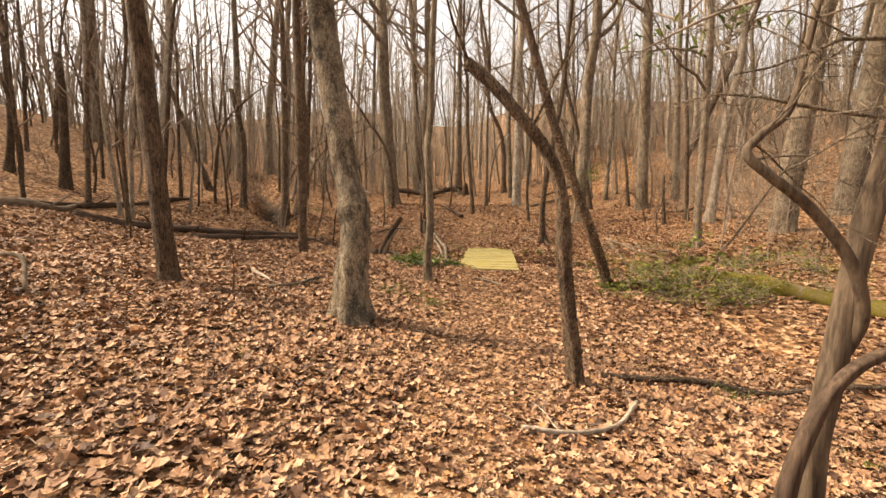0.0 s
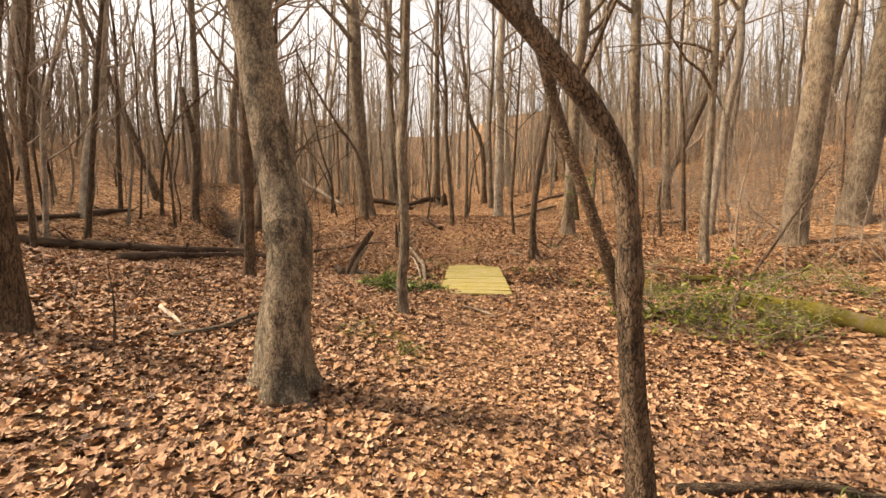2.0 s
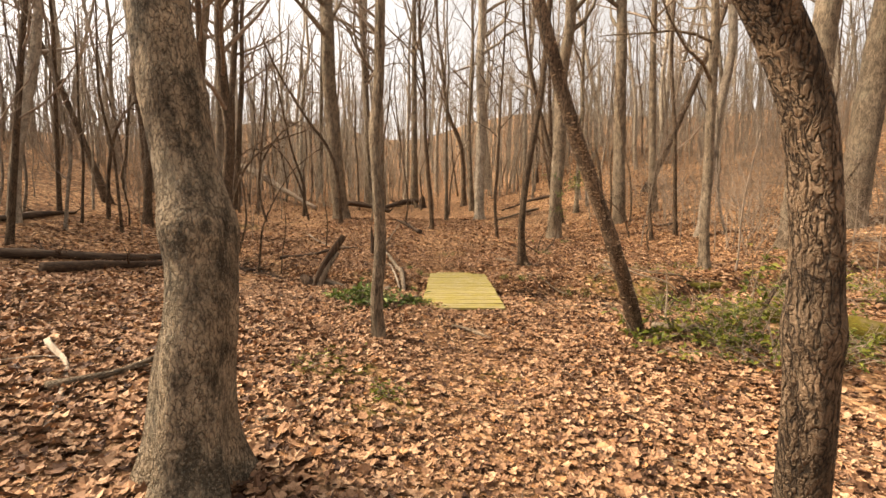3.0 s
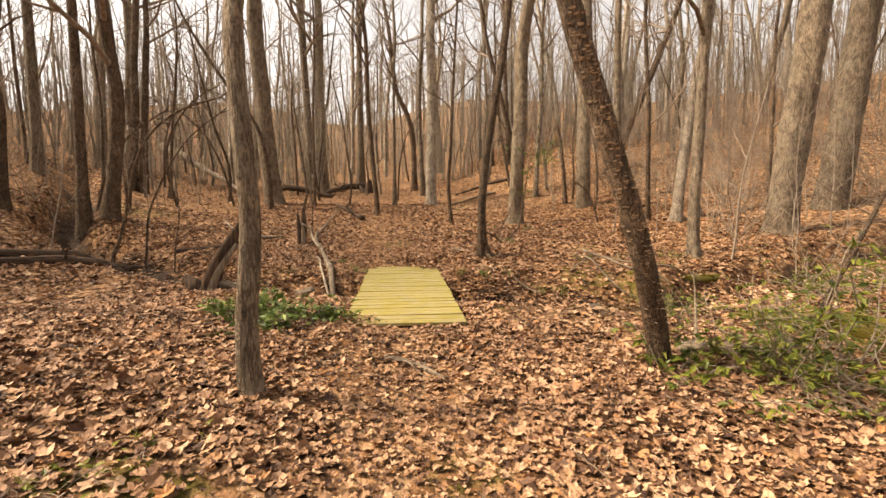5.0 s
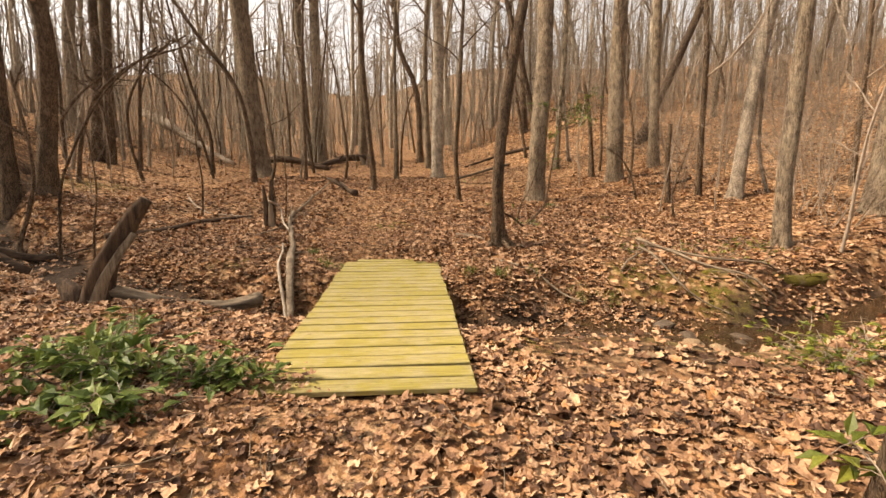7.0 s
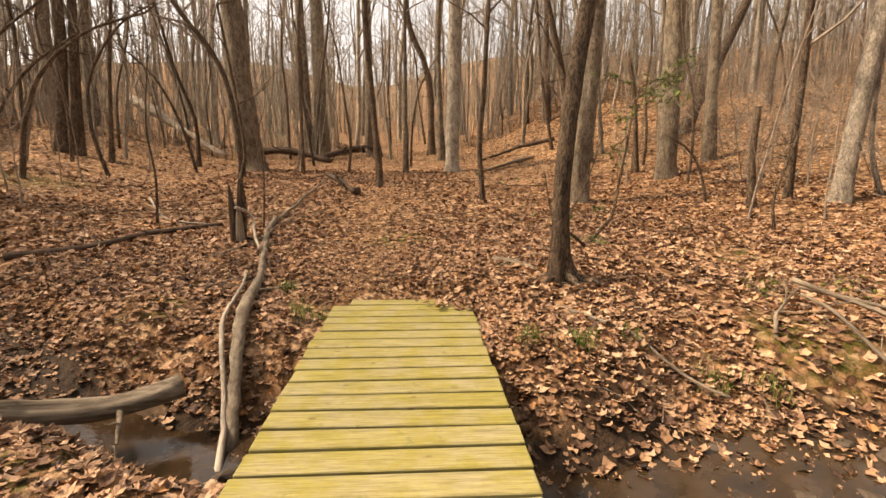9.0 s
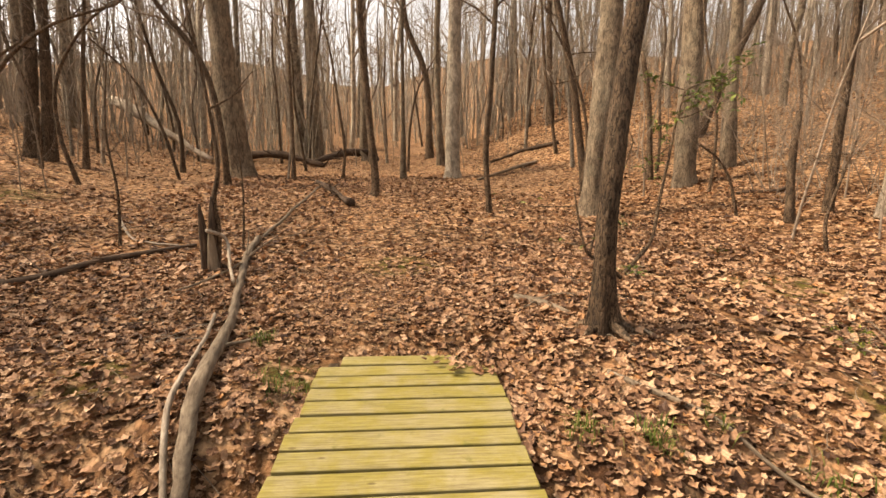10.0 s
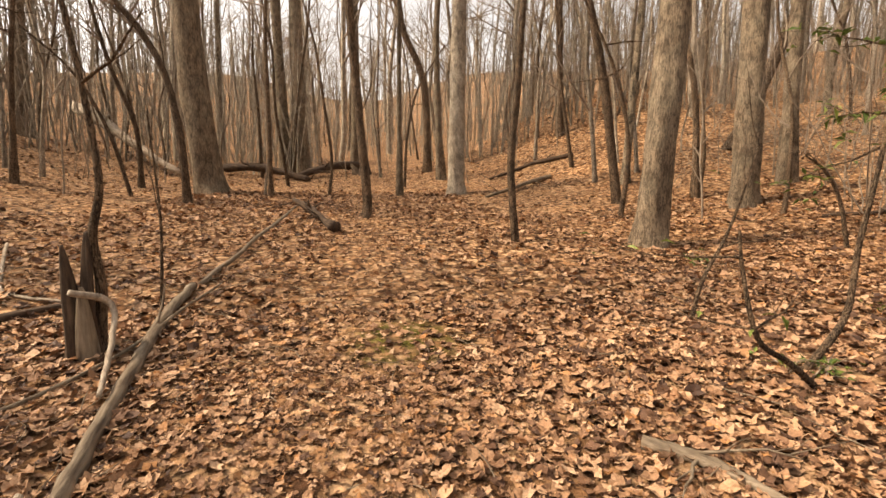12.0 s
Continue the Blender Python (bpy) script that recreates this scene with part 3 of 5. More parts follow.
tree(-1.18, 28.24, 0.07, [(0.02, 2.45), (0.03, 4.64)], 11, BARK_DARK, "thin dark sapling on the valley floor", 35)
tree(4.7, 35.64, 0.18, [(-0.2, 4.0), (-1.11, 6.18), (-1.36, 7.61)], 16, BARK_DARK, "dark tree with a crooked upper stem", 36)
tree(4.8, 32.78, 0.145, [(-0.22, 4.89), (-0.17, 7.03)], 18, BARK_GREY, "slim upright grey-brown tree", 37)
tree(-5.32, 29.84, 0.075, [(-0.03, 1.77), (-0.59, 3.58)], 9, BARK_DARK, "thin dark leaning sapling", 38)
tree(-7.11, 27.2, 0.07, [(0.22, 2.8)], 9, BARK_DARK, "thin dark sapling on the valley floor", 39)
tree(-12.38, 36.61, 0.28, [(0.17, 4.86)], 22, BARK_GREY, "stout grey-brown tree on the slope", 40)
tree(-6.4, 20.47, 0.2, [(0.35, 3.17), (0.21, 4.86)], 18, BARK_DARK, "dark double-crowned tree on the stream bank", 41, limb_from=0.2)
tree(-8.79, 27.6, 0.18, [(0.33, 3.25)], 18, BARK_DARK, "dark slim tree on the slope", 42)
tree(-13.05, 34.69, 0.3, [(0.1, 4.55), (0.44, 6.95)], 22, BARK_GREY, "stout grey-brown tree on the slope", 43)
tree(13.6, 27.3, 0.19, [(1.7, 3.7), (3.9, 9.0)], 16, BARK_DARK, "dark tree leaning out at a steep slant", 44)
tree(10.5, 18.1, 0.165, [(0.22, 1.8), (0.5, 4.2)], 19, BARK_FAR, "pale leaning tree at the foot of the bank", 45)
tree(11.3, 15.2, 0.36, [(0.08, 1.5, 0), (0.25, 3.7, -0.1), (0.5, 6.6, -0.2)], 22, BARK_GREY, "big grey leaning tree at the foot of the bank", 47, near=True, flare=0.3)
tree(14.4, 16.5, 0.42, [(0.44, 3.31), (0.77, 5.6)], 22, BARK_GREY, "big grey tree on the bank", 48, flare=0.3)
tree(7.95, 14.25, 0.12, [(0.0, 1.0), (0.0, 2.2), (-0.02, 4.5)], 15, BARK_GREY, "slim grey-brown tree leaning a little beyond the stream", 49, near=True, limb_from=0.3, deep=2)
tree(11.9, 23.6, 0.17, [(-0.22, 5.82), (-0.28, 9.87)], 19, BARK_GREY, "slim straight grey-brown tree", 50)

# ---- trees of the hillside ----
tree(-12.9, 15.8, 0.15, [(0.14, 2.83), (0.04, 4.43)], 4.5, BARK_DARK, "dark dead snag broken off at the top", 51, broken=True, name="snag")
tree(-8.5, 19.6, 0.14, [(0.05, 1.5), (0.05, 2.9), (-0.38, 4.9)], 5, BARK_DARK, "dark curved snag broken off at the top", 52, broken=True, name="snag")
tree(-11.0, 21.8, 0.13, [(-1.4, 3.9), (-3.04, 8.25)], 11, BARK_DARK, "dark thin tree leaning far over", 53)
tree(-18.7, 25.1, 0.4, [(0.03, 3.77), (0.02, 7.2)], 22, BARK_GREY, "stout grey tree on the hillside", 54)
tree(-14.8, 15.8, 0.12, [(0.25, 1.89), (0.14, 4.45)], 10, BARK_DARK, "thin dark crooked tree on the hillside", 55)
tree(-12.0, 27.3, 0.2, [(0.02, 5.5), (-0.05, 10.2)], 20, BARK_GREY, "straight grey-brown tree on the slope", 56)
tree(-6.9, 20.1, 0.15, [(0.06, 4.5), (0.07, 8.0)], 15, BARK_DARK, "slim dark tree on the stream bank", 57)
tree(-2.0, 38.0, 0.26, [(-0.36, 8.7), (-0.74, 15.2)], 22, BARK_GREY, "tall grey-brown tree with a slight lean", 58)
tree(1.4, 42.8, 0.28, [(-0.01, 16.6)], 24, BARK_GREY, "tall straight grey-brown tree", 59)
tree(-8.3, 27.6, 0.15, [(0.31, 4.7)], 15, BARK_DARK, "dark slim tree on the slope", 60)
tree(9.0, 18.6, 0.075, [(-0.12, 1.05), (-0.15, 1.98)], 2.0, BARK_DARK, "short dark snag with a snapped top", 61, broken=True, name="snag")
tree(9.63, 23.89, 0.09, [(-0.28, 2.3), (-0.59, 3.58)], 3.6, BARK_DARK, "dark snag leaning against a larger tree", 62, broken=True, name="snag")


# ---- leaf litter ----
def leaf_templates(count, rng, lobes):
    """Lobed, curled dry leaves: a fan of quads, one to a lobe, round the rib."""
    out = []
    for _ in range(count):
        a = np.linspace(0, 2 * math.pi, 2 * lobes, endpoint=False) + rng.uniform(-0.12, 0.12, 2 * lobes)
        lobe = np.arange(2 * lobes) % 2 == 1
        r = 0.5 * np.where(lobe, rng.uniform(0.72, 1.12, 2 * lobes), rng.uniform(0.5, 0.9, 2 * lobes))
        x, y = r * np.cos(a), r * np.sin(a) * rng.uniform(0.5, 0.95)
        z = rng.uniform(-0.5, 0.8) * x * x + rng.uniform(-0.3, 1.1) * y * y + rng.normal(0, 0.05, 2 * lobes) + np.where(lobe, rng.uniform(-0.02, 0.16, 2 * lobes), 0)
        out.append(np.vstack([[(0, 0, rng.uniform(-0.04, 0.02))], np.column_stack([x, y, z])]))
    quads = np.array([(0, 1 + 2 * i, 2 + 2 * i, 1 + (2 * i + 2) % (2 * lobes)) for i in range(lobes)])
    return np.array(out), quads


def strew(geo, xy, size, rng, lobes):
    shapes, quads = leaf_templates(24, rng, lobes)
    n = len(xy)
    pick = shapes[rng.integers(0, len(shapes), n)] * size[:, None, None]
    turn, tip, roll = rng.uniform(0, 2 * math.pi, n), rng.normal(0, 0.24, n), rng.normal(0, 0.24, n)
    steep = rng.random(n) < 0.12
    tip[steep] += rng.normal(0, 0.7, steep.sum())
    ca, sa = np.cos(tip)[:, None], np.sin(tip)[:, None]
    x, y, z = pick[..., 0], pick[..., 1] * ca - pick[..., 2] * sa, pick[..., 1] * sa + pick[..., 2] * ca
    ca, sa = np.cos(roll)[:, None], np.sin(roll)[:, None]
    x, z = x * ca + z * sa, z * ca - x * sa
    ca, sa = np.cos(turn)[:, None], np.sin(turn)[:, None]
    x, y = x * ca - y * sa, x * sa + y * ca
    deck = on_bridge(xy)
    h = np.where(deck, 0.02 + 0.0105 * (xy[:, 1] - 10.56), land(xy[:, 0], xy[:, 1])) + rng.uniform(0.003, 0.034, n) + size * 0.08 * np.abs(tip)
    verts = np.stack([x + xy[:, :1], y + xy[:, 1:], z + h[:, None]], -1)
    geo.put(verts, (quads[None] + (2 * lobes + 1) * np.arange(n)[:, None, None]))


def on_bridge(xy, grow_by=0.0):
    a = radians(BRIDGE_TURN)
    dx, dy = xy[:, 0] - BRIDGE_AT[0], xy[:, 1] - BRIDGE_AT[1]
    u, v = dx * math.cos(a) + dy * math.sin(a), -dx * math.sin(a) + dy * math.cos(a)
    return (np.abs(u) < BOARD_WIDE / 2 + grow_by) & (v > -0.02 - grow_by) & (v < 4.62 + grow_by)


def near_left(xy):
    """How much leaf has blown over the deck's corner by the bank, and over its far end."""
    corner = ease(0.8, 0.35, np.hypot((xy[:, 0] - 0.3) / 0.75, (xy[:, 1] - 10.5) / 0.9))
    end = ease(0.5, 0.1, np.hypot(xy[:, 0] - 2.15, (xy[:, 1] - 15.05)))
    return np.maximum(corner, end)


def build_litter():
    rng = np.random.default_rng(77)
    geo = Geo()
    for x0, x1, y0, y1, per, lobes, large in ((-3.3, 4.5, 1.0, 17.2, 800, 5, 1.0), (-3.6, 4.6, 17.2, 18.5, 560, 4, 1.1), (-5.6, -3.3, 2.5, 10, 620, 4, 1.0), (-8.0, -5.6, 3, 11, 240, 4, 1.1), (-10, -3.6, 2, 24, 120, 4, 1.2), (4.6, 12, 4, 24, 170, 4, 1.15), (-3.6, 4.6, 18.5, 30, 120, 4, 1.35), (-14, 14, 24, 40, 16, 4, 1.4), (4.6, 8.2, 9.5, 20, 260, 4, 1.1), (-7, -3.6, 9, 21, 150, 4, 1.25)):
        n = int((x1 - x0) * (y1 - y0) * per)
        xy = np.column_stack([rng.uniform(x0, x1, n), rng.uniform(y0, y1, n)])
        deck = on_bridge(xy)
        keep = (~deck | (near_left(xy) > rng.random(n))) & ((stream_distance(xy[:, 0], xy[:, 1]) / (1 + 0.4 * pool(xy[:, 0])) > 0.36) | (rng.random(n) < 0.35)) & ((apron(xy[:, 0], xy[:, 1]) < 0.3) | (rng.random(n) < 0.25))
        for mx, my, mr in MOSS:
            keep &= (np.hypot(xy[:, 0] - mx, (xy[:, 1] - my) * 1.2) > mr * 0.75) | (rng.random(n) < 0.42)
        xy = xy[keep]
        trodden = np.exp(-((xy[:, 0] - 0.25 - 0.055 * xy[:, 1]) / 0.7) ** 2)
        strew(geo, xy, large * (0.036 + 0.095 * rng.random(len(xy)) ** 1.7) * (1 - 0.36 * trodden), rng, lobes)
    tagged(part("leaf_litter", geo.mesh("leaf_litter", False), LITTER), "dry brown curled fallen leaves covering the forest floor", "leaves", kind="stuff")


def twig_litter():
    """Short fallen twigs and straws past counting among the leaves."""
    rng = np.random.default_rng(78)
    geo = Geo()
    for _ in range(1500):
        x, y = rng.uniform(-4.5, 6.5), rng.uniform(1.2, 21)
        if bool(on_bridge(np.array([[x, y]]), 0.3)[0]) or float(stream_distance(x, y)) < 0.5:
            continue
        a, l = rng.uniform(0, math.pi), rng.uniform(0.06, 0.2) + 0.35 * rng.random() ** 5
        d, bow = np.array((math.cos(a), math.sin(a))), rng.normal(0, 0.12) * l
        p = np.array([(x, y) + d * l * u + np.array((-d[1], d[0])) * bow * (1 - 4 * u * u) for u in (-0.5, -0.15, 0.2, 0.5)])
        z = land(p[:, 0], p[:, 1]) + 0.035 + rng.uniform(0, 0.02, 4)
        r = rng.uniform(0.0018, 0.0045)
        geo.tube(np.column_stack([p, z]), [r, r, r * 0.8, r * 0.5], 4)
    tagged(part("twig_litter", geo, DEAD_WOOD), "short dry twigs strewn over the fallen leaves", "twigs", kind="stuff")


twig_litter()
build_litter()


# ---- the bent tree, the split tree and the fungi ----
def blades(rng, at, way, size, geo, width=0.42):
    """A folded leaf of two quads."""
    d = unit(np.asarray(way, float))
    side = unit(np.cross(d, rng.normal(0, 0.35, 3) + (0, 0, 1)))
    up = np.cross(side, d)
    w, fold, droop = size * width, size * 0.1, -size * rng.uniform(0.0, 0.25)
    tip, mid = at + d * size + up * droop, at + d * size * 0.45
    geo.put([at, mid + side * w * 0.5 + up * fold, tip, mid, mid - side * w * 0.5 + up * fold], [(0, 1, 2, 3), (0, 3, 2, 4)])


def bent_tree():
    base = thing("tree", (1.35, 4.4, float(land(1.35, 4.4))), "slim furrowed tree bending over into a broken limb", "tree")
    trunk = Geo()
    pts = curve_through([(0, 0, -0.12), (-0.06, -0.03, 0.35), (-0.13, -0.08, 0.75), (-0.2, -0.16, 1.15), (-0.23, -0.19, 1.45), (-0.26, -0.21, 1.75), (-0.33, -0.23, 2.05), (-0.46, -0.25, 2.28), (-0.65, -0.28, 2.5), (-0.9, -0.29, 2.77), (-1.16, -0.28, 2.99)], 9)
    run = np.linspace(0, 1, len(pts))
    radii = 0.074 - 0.024 * run + 0.011 * np.exp(-((run - 0.4) / 0.025) ** 2)
    trunk.tube(pts, radii, 22, 0.1, 2.0, True, 0.5)
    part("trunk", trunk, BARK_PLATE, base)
    for k, (way, length) in enumerate((((0.1, 0.2, 1), 1.6), ((-0.4, -0.3, 0.8), 0.9), ((0.5, 0.3, 0.7), 1.1))):
        limb = Geo()
        grow(limb, np.random.default_rng(60 + k), pts[(-8, -2, -22)[k]], way, length, 0.016, 2, 6, 4)
        part("limb", limb, BARK_DARK, base)
    PLACED.append((1.34, 4.32))


def split_tree():
    """A grey tree split along its length, with a dark dead stem and a bowed bough."""
    x, y = 2.29, 2.57
    base = thing("tree", (x, y, float(land(x, y))), "weathered grey tree split lengthwise with twiggy bowed bough", "tree")
    trunk = Geo()
    pts = curve_through([(-0.12, 0, -0.12), (-0.08, 0.02, 0.35), (0.0, 0.03, 0.9), (0.05, 0.03, 1.35), (0.12, 0.02, 1.8), (0.3, 0, 2.6), (0.5, 0, 3.6), (0.8, 0.1, 5), (0.9, 0.2, 8)], 9)
    trunk.tube(pts, 0.074 * np.linspace(1, 0.55, len(pts)), 22, 0.2, 1.0, False, 0.15)
    part("trunk", trunk, SPLIT_WOOD, base)
    stem_ = Geo()
    a = curve_through([(-0.33, -0.08, -0.12), (-0.3, -0.1, 0.25), (-0.23, -0.12, 0.58), (-0.14, -0.13, 0.8), (0.0, -0.13, 0.95), (0.19, -0.12, 1.03), (0.5, -0.05, 1.05)], 8)
    stem_.tube(a, 0.062 - 0.032 * np.linspace(0, 1, len(a)) ** 0.7, 16, 0.2, 4.0, True)
    part("dead_stem", stem_, ROTTEN_WOOD, base, "dark dead stem bent aside")
    bough = Geo()
    b = curve_through([(0.06, 0.02, 1.0), (0.06, -0.06, 1.2), (-0.01, -0.09, 1.42), (-0.11, -0.08, 1.61), (-0.29, -0.06, 1.82), (-0.49, -0.04, 1.98), (-0.61, 0.0, 2.11), (-0.52, 0.03, 2.22), (-0.36, 0.05, 2.36), (-0.27, 0.08, 2.68), (-0.2, 0.1, 3.0)], 7)
    bough.tube(b, 0.039 - 0.024 * np.linspace(0, 1, len(b)), 12, 0.1, 3.0, True)
    bowed = part("bough", bough, SPLIT_WOOD, base, "grey bowed bough")
    rng = np.random.default_rng(91)
    for k, u in enumerate((0.38, 0.5, 0.58, 0.66, 0.72, 0.78, 0.85, 0.9, 0.97)):
        twigs = Geo()
        way = (rng.uniform(-0.9, 0.9), rng.uniform(-0.5, 0.5), rng.uniform(-0.2, 0.8))
        grow(twigs, rng, b[int(u * (len(b) - 1))], way, rng.uniform(0.5, 1.0), 0.007, 2, 5, 6, 0.0)
        part("twig", twigs, BARK_GREY, bowed)
    for k in range(3):
        limb = Geo()
        grow(limb, rng, pts[42 + 4 * k], (rng.uniform(-1, -0.2), 0.3, rng.uniform(0.1, 0.7)), 1.2, 0.016, 2, 5, 5, 0.0)
        part("limb", limb, BARK_GREY, base)
    spray, green = Geo(), Geo()
    c = curve_through([(0.56, 0, 3.0), (0.1, 0.4, 3.2), (-0.4, 0.75, 3.15), (-0.85, 0.95, 2.95)], 6)
    spray.tube(c, np.linspace(0.02, 0.006, len(c)), 6)
    part("limb", spray, TWIG, base)
    for _ in range(46):
        at = c[int(rng.integers(6, len(c)))] + rng.normal(0, 0.1, 3) * (1, 1, 0.8)
        blades(rng, at, rng.normal(0, 1, 3) * (1, 1, 0.3) - (0, 0, 0.7), rng.uniform(0.08, 0.14), green, 0.3)
    part("foliage", green.mesh("foliage", False), DARK_GREEN, base, "drooping long evergreen leaves")
    PLACED.append((x, y))


def fungi():
    bm = bmesh.new()
    bmesh.ops.create_cone(bm, cap_ends=True, segments=9, radius1=0.016, radius2=0.03, depth=0.012)
    for v in bm.verts:
        v.co.y = v.co.y * 0.8 - 0.012
        v.co.z += 0.12 * abs(v.co.x) ** 1.2 - 0.1 * v.co.y
    me = bpy.data.meshes.new("bracket_fungus")
    bm.to_mesh(me)
    bm.free()
    line, radii, run, bole = fungus_line
    rng = np.random.default_rng(8)
    for _ in range(190):
        h = rng.uniform(0.75, 3.6) if rng.random() < 0.8 else rng.uniform(0.3, 4.6)
        at = [float(np.interp(h, run, line[:, i])) for i in range(3)]
        a = rng.normal(-math.pi / 2 - 0.3, 0.75)
        r = float(np.interp(h, run, radii)) * 0.97
        ob = part("bracket_fungus", me, FUNGUS, bole)
        s = rng.uniform(0.4, 0.85)
        ob.matrix_basis = pose(at[0] + r * math.cos(a), at[1] + r * math.sin(a), at[2], rng.normal(0, 8), rng.normal(0, 8), math.degrees(a) + 90) @ Matrix.Diagonal((s, s, s, 1))


bent_tree()
split_tree()
fungi()


# ---- fallen wood ----
def log(name, points, r, material, label, seed=0, twigs=0, sides=12, category="log", sink=0.25, end=0.6, lumps=0.14):
    """A fallen stem that lies on the land; points are x, y and an optional lift."""
    rng = np.random.default_rng(seed + 300)
    x0, y0 = points[0][:2]
    z0 = float(land(x0, y0))
    raw = curve_through([(p[0], p[1], p[2] if len(p) > 2 else 0) for p in points], 8)
    raw[:, 2] += land(raw[:, 0], raw[:, 1])
    radii = r * np.linspace(1, end, len(raw)) * (1 + (0.18 if r > 0.08 else 0.08) * np.interp(np.linspace(0, 1, len(raw)), np.linspace(0, 1, len(points) + 2), np.clip(rng.normal(0, 1, len(points) + 2), -2, 2)))
    raw[:, 2] += radii * (1 - sink)
    for _ in range(14 if r > 0.045 else 2):
        raw[1:-1, 2] = np.maximum(raw[1:-1, 2], (raw[:-2, 2] + raw[2:, 2]) / 2)
    raw[:, :2] += rng.normal(0, r * 0.12, (len(raw), 2))
    pts = raw - (x0, y0, z0)
    base = thing(name, (x0, y0, z0), label, category)
    lie = Vector((0, 0, 1)).rotation_difference(Vector(pts[-1] - pts[0])).to_matrix()
    base.matrix_basis = Matrix.Translation((x0, y0, z0)) @ lie.to_4x4()
    along = np.array(lie)
    pts = pts @ along
    geo = Geo()
    geo.tube(np.vstack([pts[:1], pts]), np.append(radii[0] * 0.03, radii), sides, lumps, seed, True)
    stem_part = part("stem", geo, material, base)
    for _ in range(twigs):
        k = int(rng.integers(len(pts) // 4, len(pts)))
        side = Geo()
        grow(side, rng, pts[k], np.array((rng.normal(), rng.normal(), rng.uniform(0.05, 0.6))) @ along, rng.uniform(0.3, 0.9), max(radii[k] * 0.35, 0.006), 1, 5, 3, 0)
        part("side_branch", side, material, stem_part)
    return base


log("fallen_log", [(5.1, 10.95, -0.45), (5.45, 10.3, -0.12), (5.9, 9.4), (6.5, 8.3), (7.1, 7.2), (7.8, 5.9)], 0.2, MOSSY_WOOD, "rotting log coated in yellow-green moss among shrubs", 1, 0, sink=0.3, lumps=0.28, sides=16)
log("fallen_branch", [(1.62, 4.62), (2.2, 4.75, 0.03), (2.9, 4.85, 0.05), (3.6, 4.8, 0.0), (4.3, 4.9, 0.03), (5.2, 4.8)], 0.042, BARK_DARK, "long dark fallen branch lying across the litter", 2, 3, category="branch")
log("fallen_branch", [(0.58, 3.1), (0.95, 3.15, 0.02), (1.35, 3.4, 0.03), (1.75, 3.95, 0.07)], 0.026, BLEACHED_WOOD, "short bleached fallen branch on the litter", 3, 3, category="branch")
log("fallen_branch", [(1.2, 3.0), (1.6, 3.05), (2.0, 3.1)], 0.017, DEAD_WOOD, "thin bleached stick on the litter", 4, 1, category="branch")
log("fallen_log", [(-9.5, 11.8), (-8.3, 13.2), (-7.0, 14.6), (-5.2, 16.2), (-4.2, 16.8)], 0.12, ROTTEN_WOOD, "long dark rotting log on the slope", 5, 9, lumps=0.3, sink=0.5)
log("fallen_log", [(-11.3, 11.9), (-10.9, 14.0), (-10.6, 16.5), (-10.4, 19)], 0.11, ROTTEN_WOOD, "dark rotting log on the hillside", 6, 7, lumps=0.3, sink=0.5)
log("fallen_log", [(-9.0, 9.3), (-10.2, 12.1), (-11.2, 14.2)], 0.1, DEAD_WOOD, "grey fallen trunk on the hillside", 7, 4)
log("fallen_log", [(-7.0, 12.8), (-6.2, 14.3), (-4.9, 15.4), (-3.9, 15.6)], 0.11, ROTTEN_WOOD, "dark rotting log beside the stream", 8, 3)
log("fallen_log", [(-11.4, 38.4, 1.4), (-8.6, 35.9, 0.9), (-5.2, 32.9, 0.1)], 0.27, BLEACHED_WOOD, "bleached fallen trunk propped on its roots", 9, 5)
log("fallen_log", [(-4.4, 36.0, 0.1), (-2.6, 35.0, 0.3), (-0.6, 33.6)], 0.2, ROTTEN_WOOD, "dark fallen trunk across the valley floor", 10, 4)
log("fallen_log", [(1.4, 37.5, 0.2), (0.2, 36.2, 0.3), (-1.2, 34.4)], 0.2, ROTTEN_WOOD, "tangled dark fallen trunk", 11, 6)
log("fallen_log", [(0.17, 13.5, -0.05), (0.1, 14.2, 0.05), (-0.02, 15.2, 0.03), (-0.1, 16.0), (-0.25, 16.9), (-0.45, 18.2), (-0.5, 19.2)], 0.055, DEAD_WOOD, "long grey barkless fallen stem running down to the stream", 12, 2, end=0.75)
log("fallen_branch", [(0.22, 12.9, -0.15), (0.12, 13.6, 0.1), (-0.1, 14.5, 0.06), (-0.18, 15.4, 0.05), (-0.28, 16.1, 0.05)], 0.026, BLEACHED_WOOD, "thin bleached branch along a fallen stem", 13, 2, category="branch")
log("fallen_branch", [(-0.45, 19.3), (-0.25, 21.2, 0.08), (0.1, 24.2, 0.25)], 0.035, DEAD_WOOD, "thin straight fallen pole", 14, 1, category="branch")
log("fallen_branch", [(-1.2, 16.6), (-0.6, 17.2, 0.04), (-0.35, 18.4, 0.05), (-0.2, 19.2, 0.06)], 0.016, DEAD_WOOD, "thin stick leaning over a fallen stem", 15, 1, category="branch")
log("fallen_branch", [(-0.72, 17.4, 0.55), (-0.55, 17.6, 0.4), (-0.45, 17.3, 0.15), (-0.28, 16.8, 0.1)], 0.026, BLEACHED_WOOD, "bleached crooked branch by a split stump", 16, 0, category="branch")
log("fallen_branch", [(-3.4, 21.0, 0.1), (-2.9, 20.1), (-2.3, 19.2), (-1.6, 18.9, 0.04)], 0.024, BLEACHED_WOOD, "bleached bowed stick on the litter", 17, 0, category="branch")
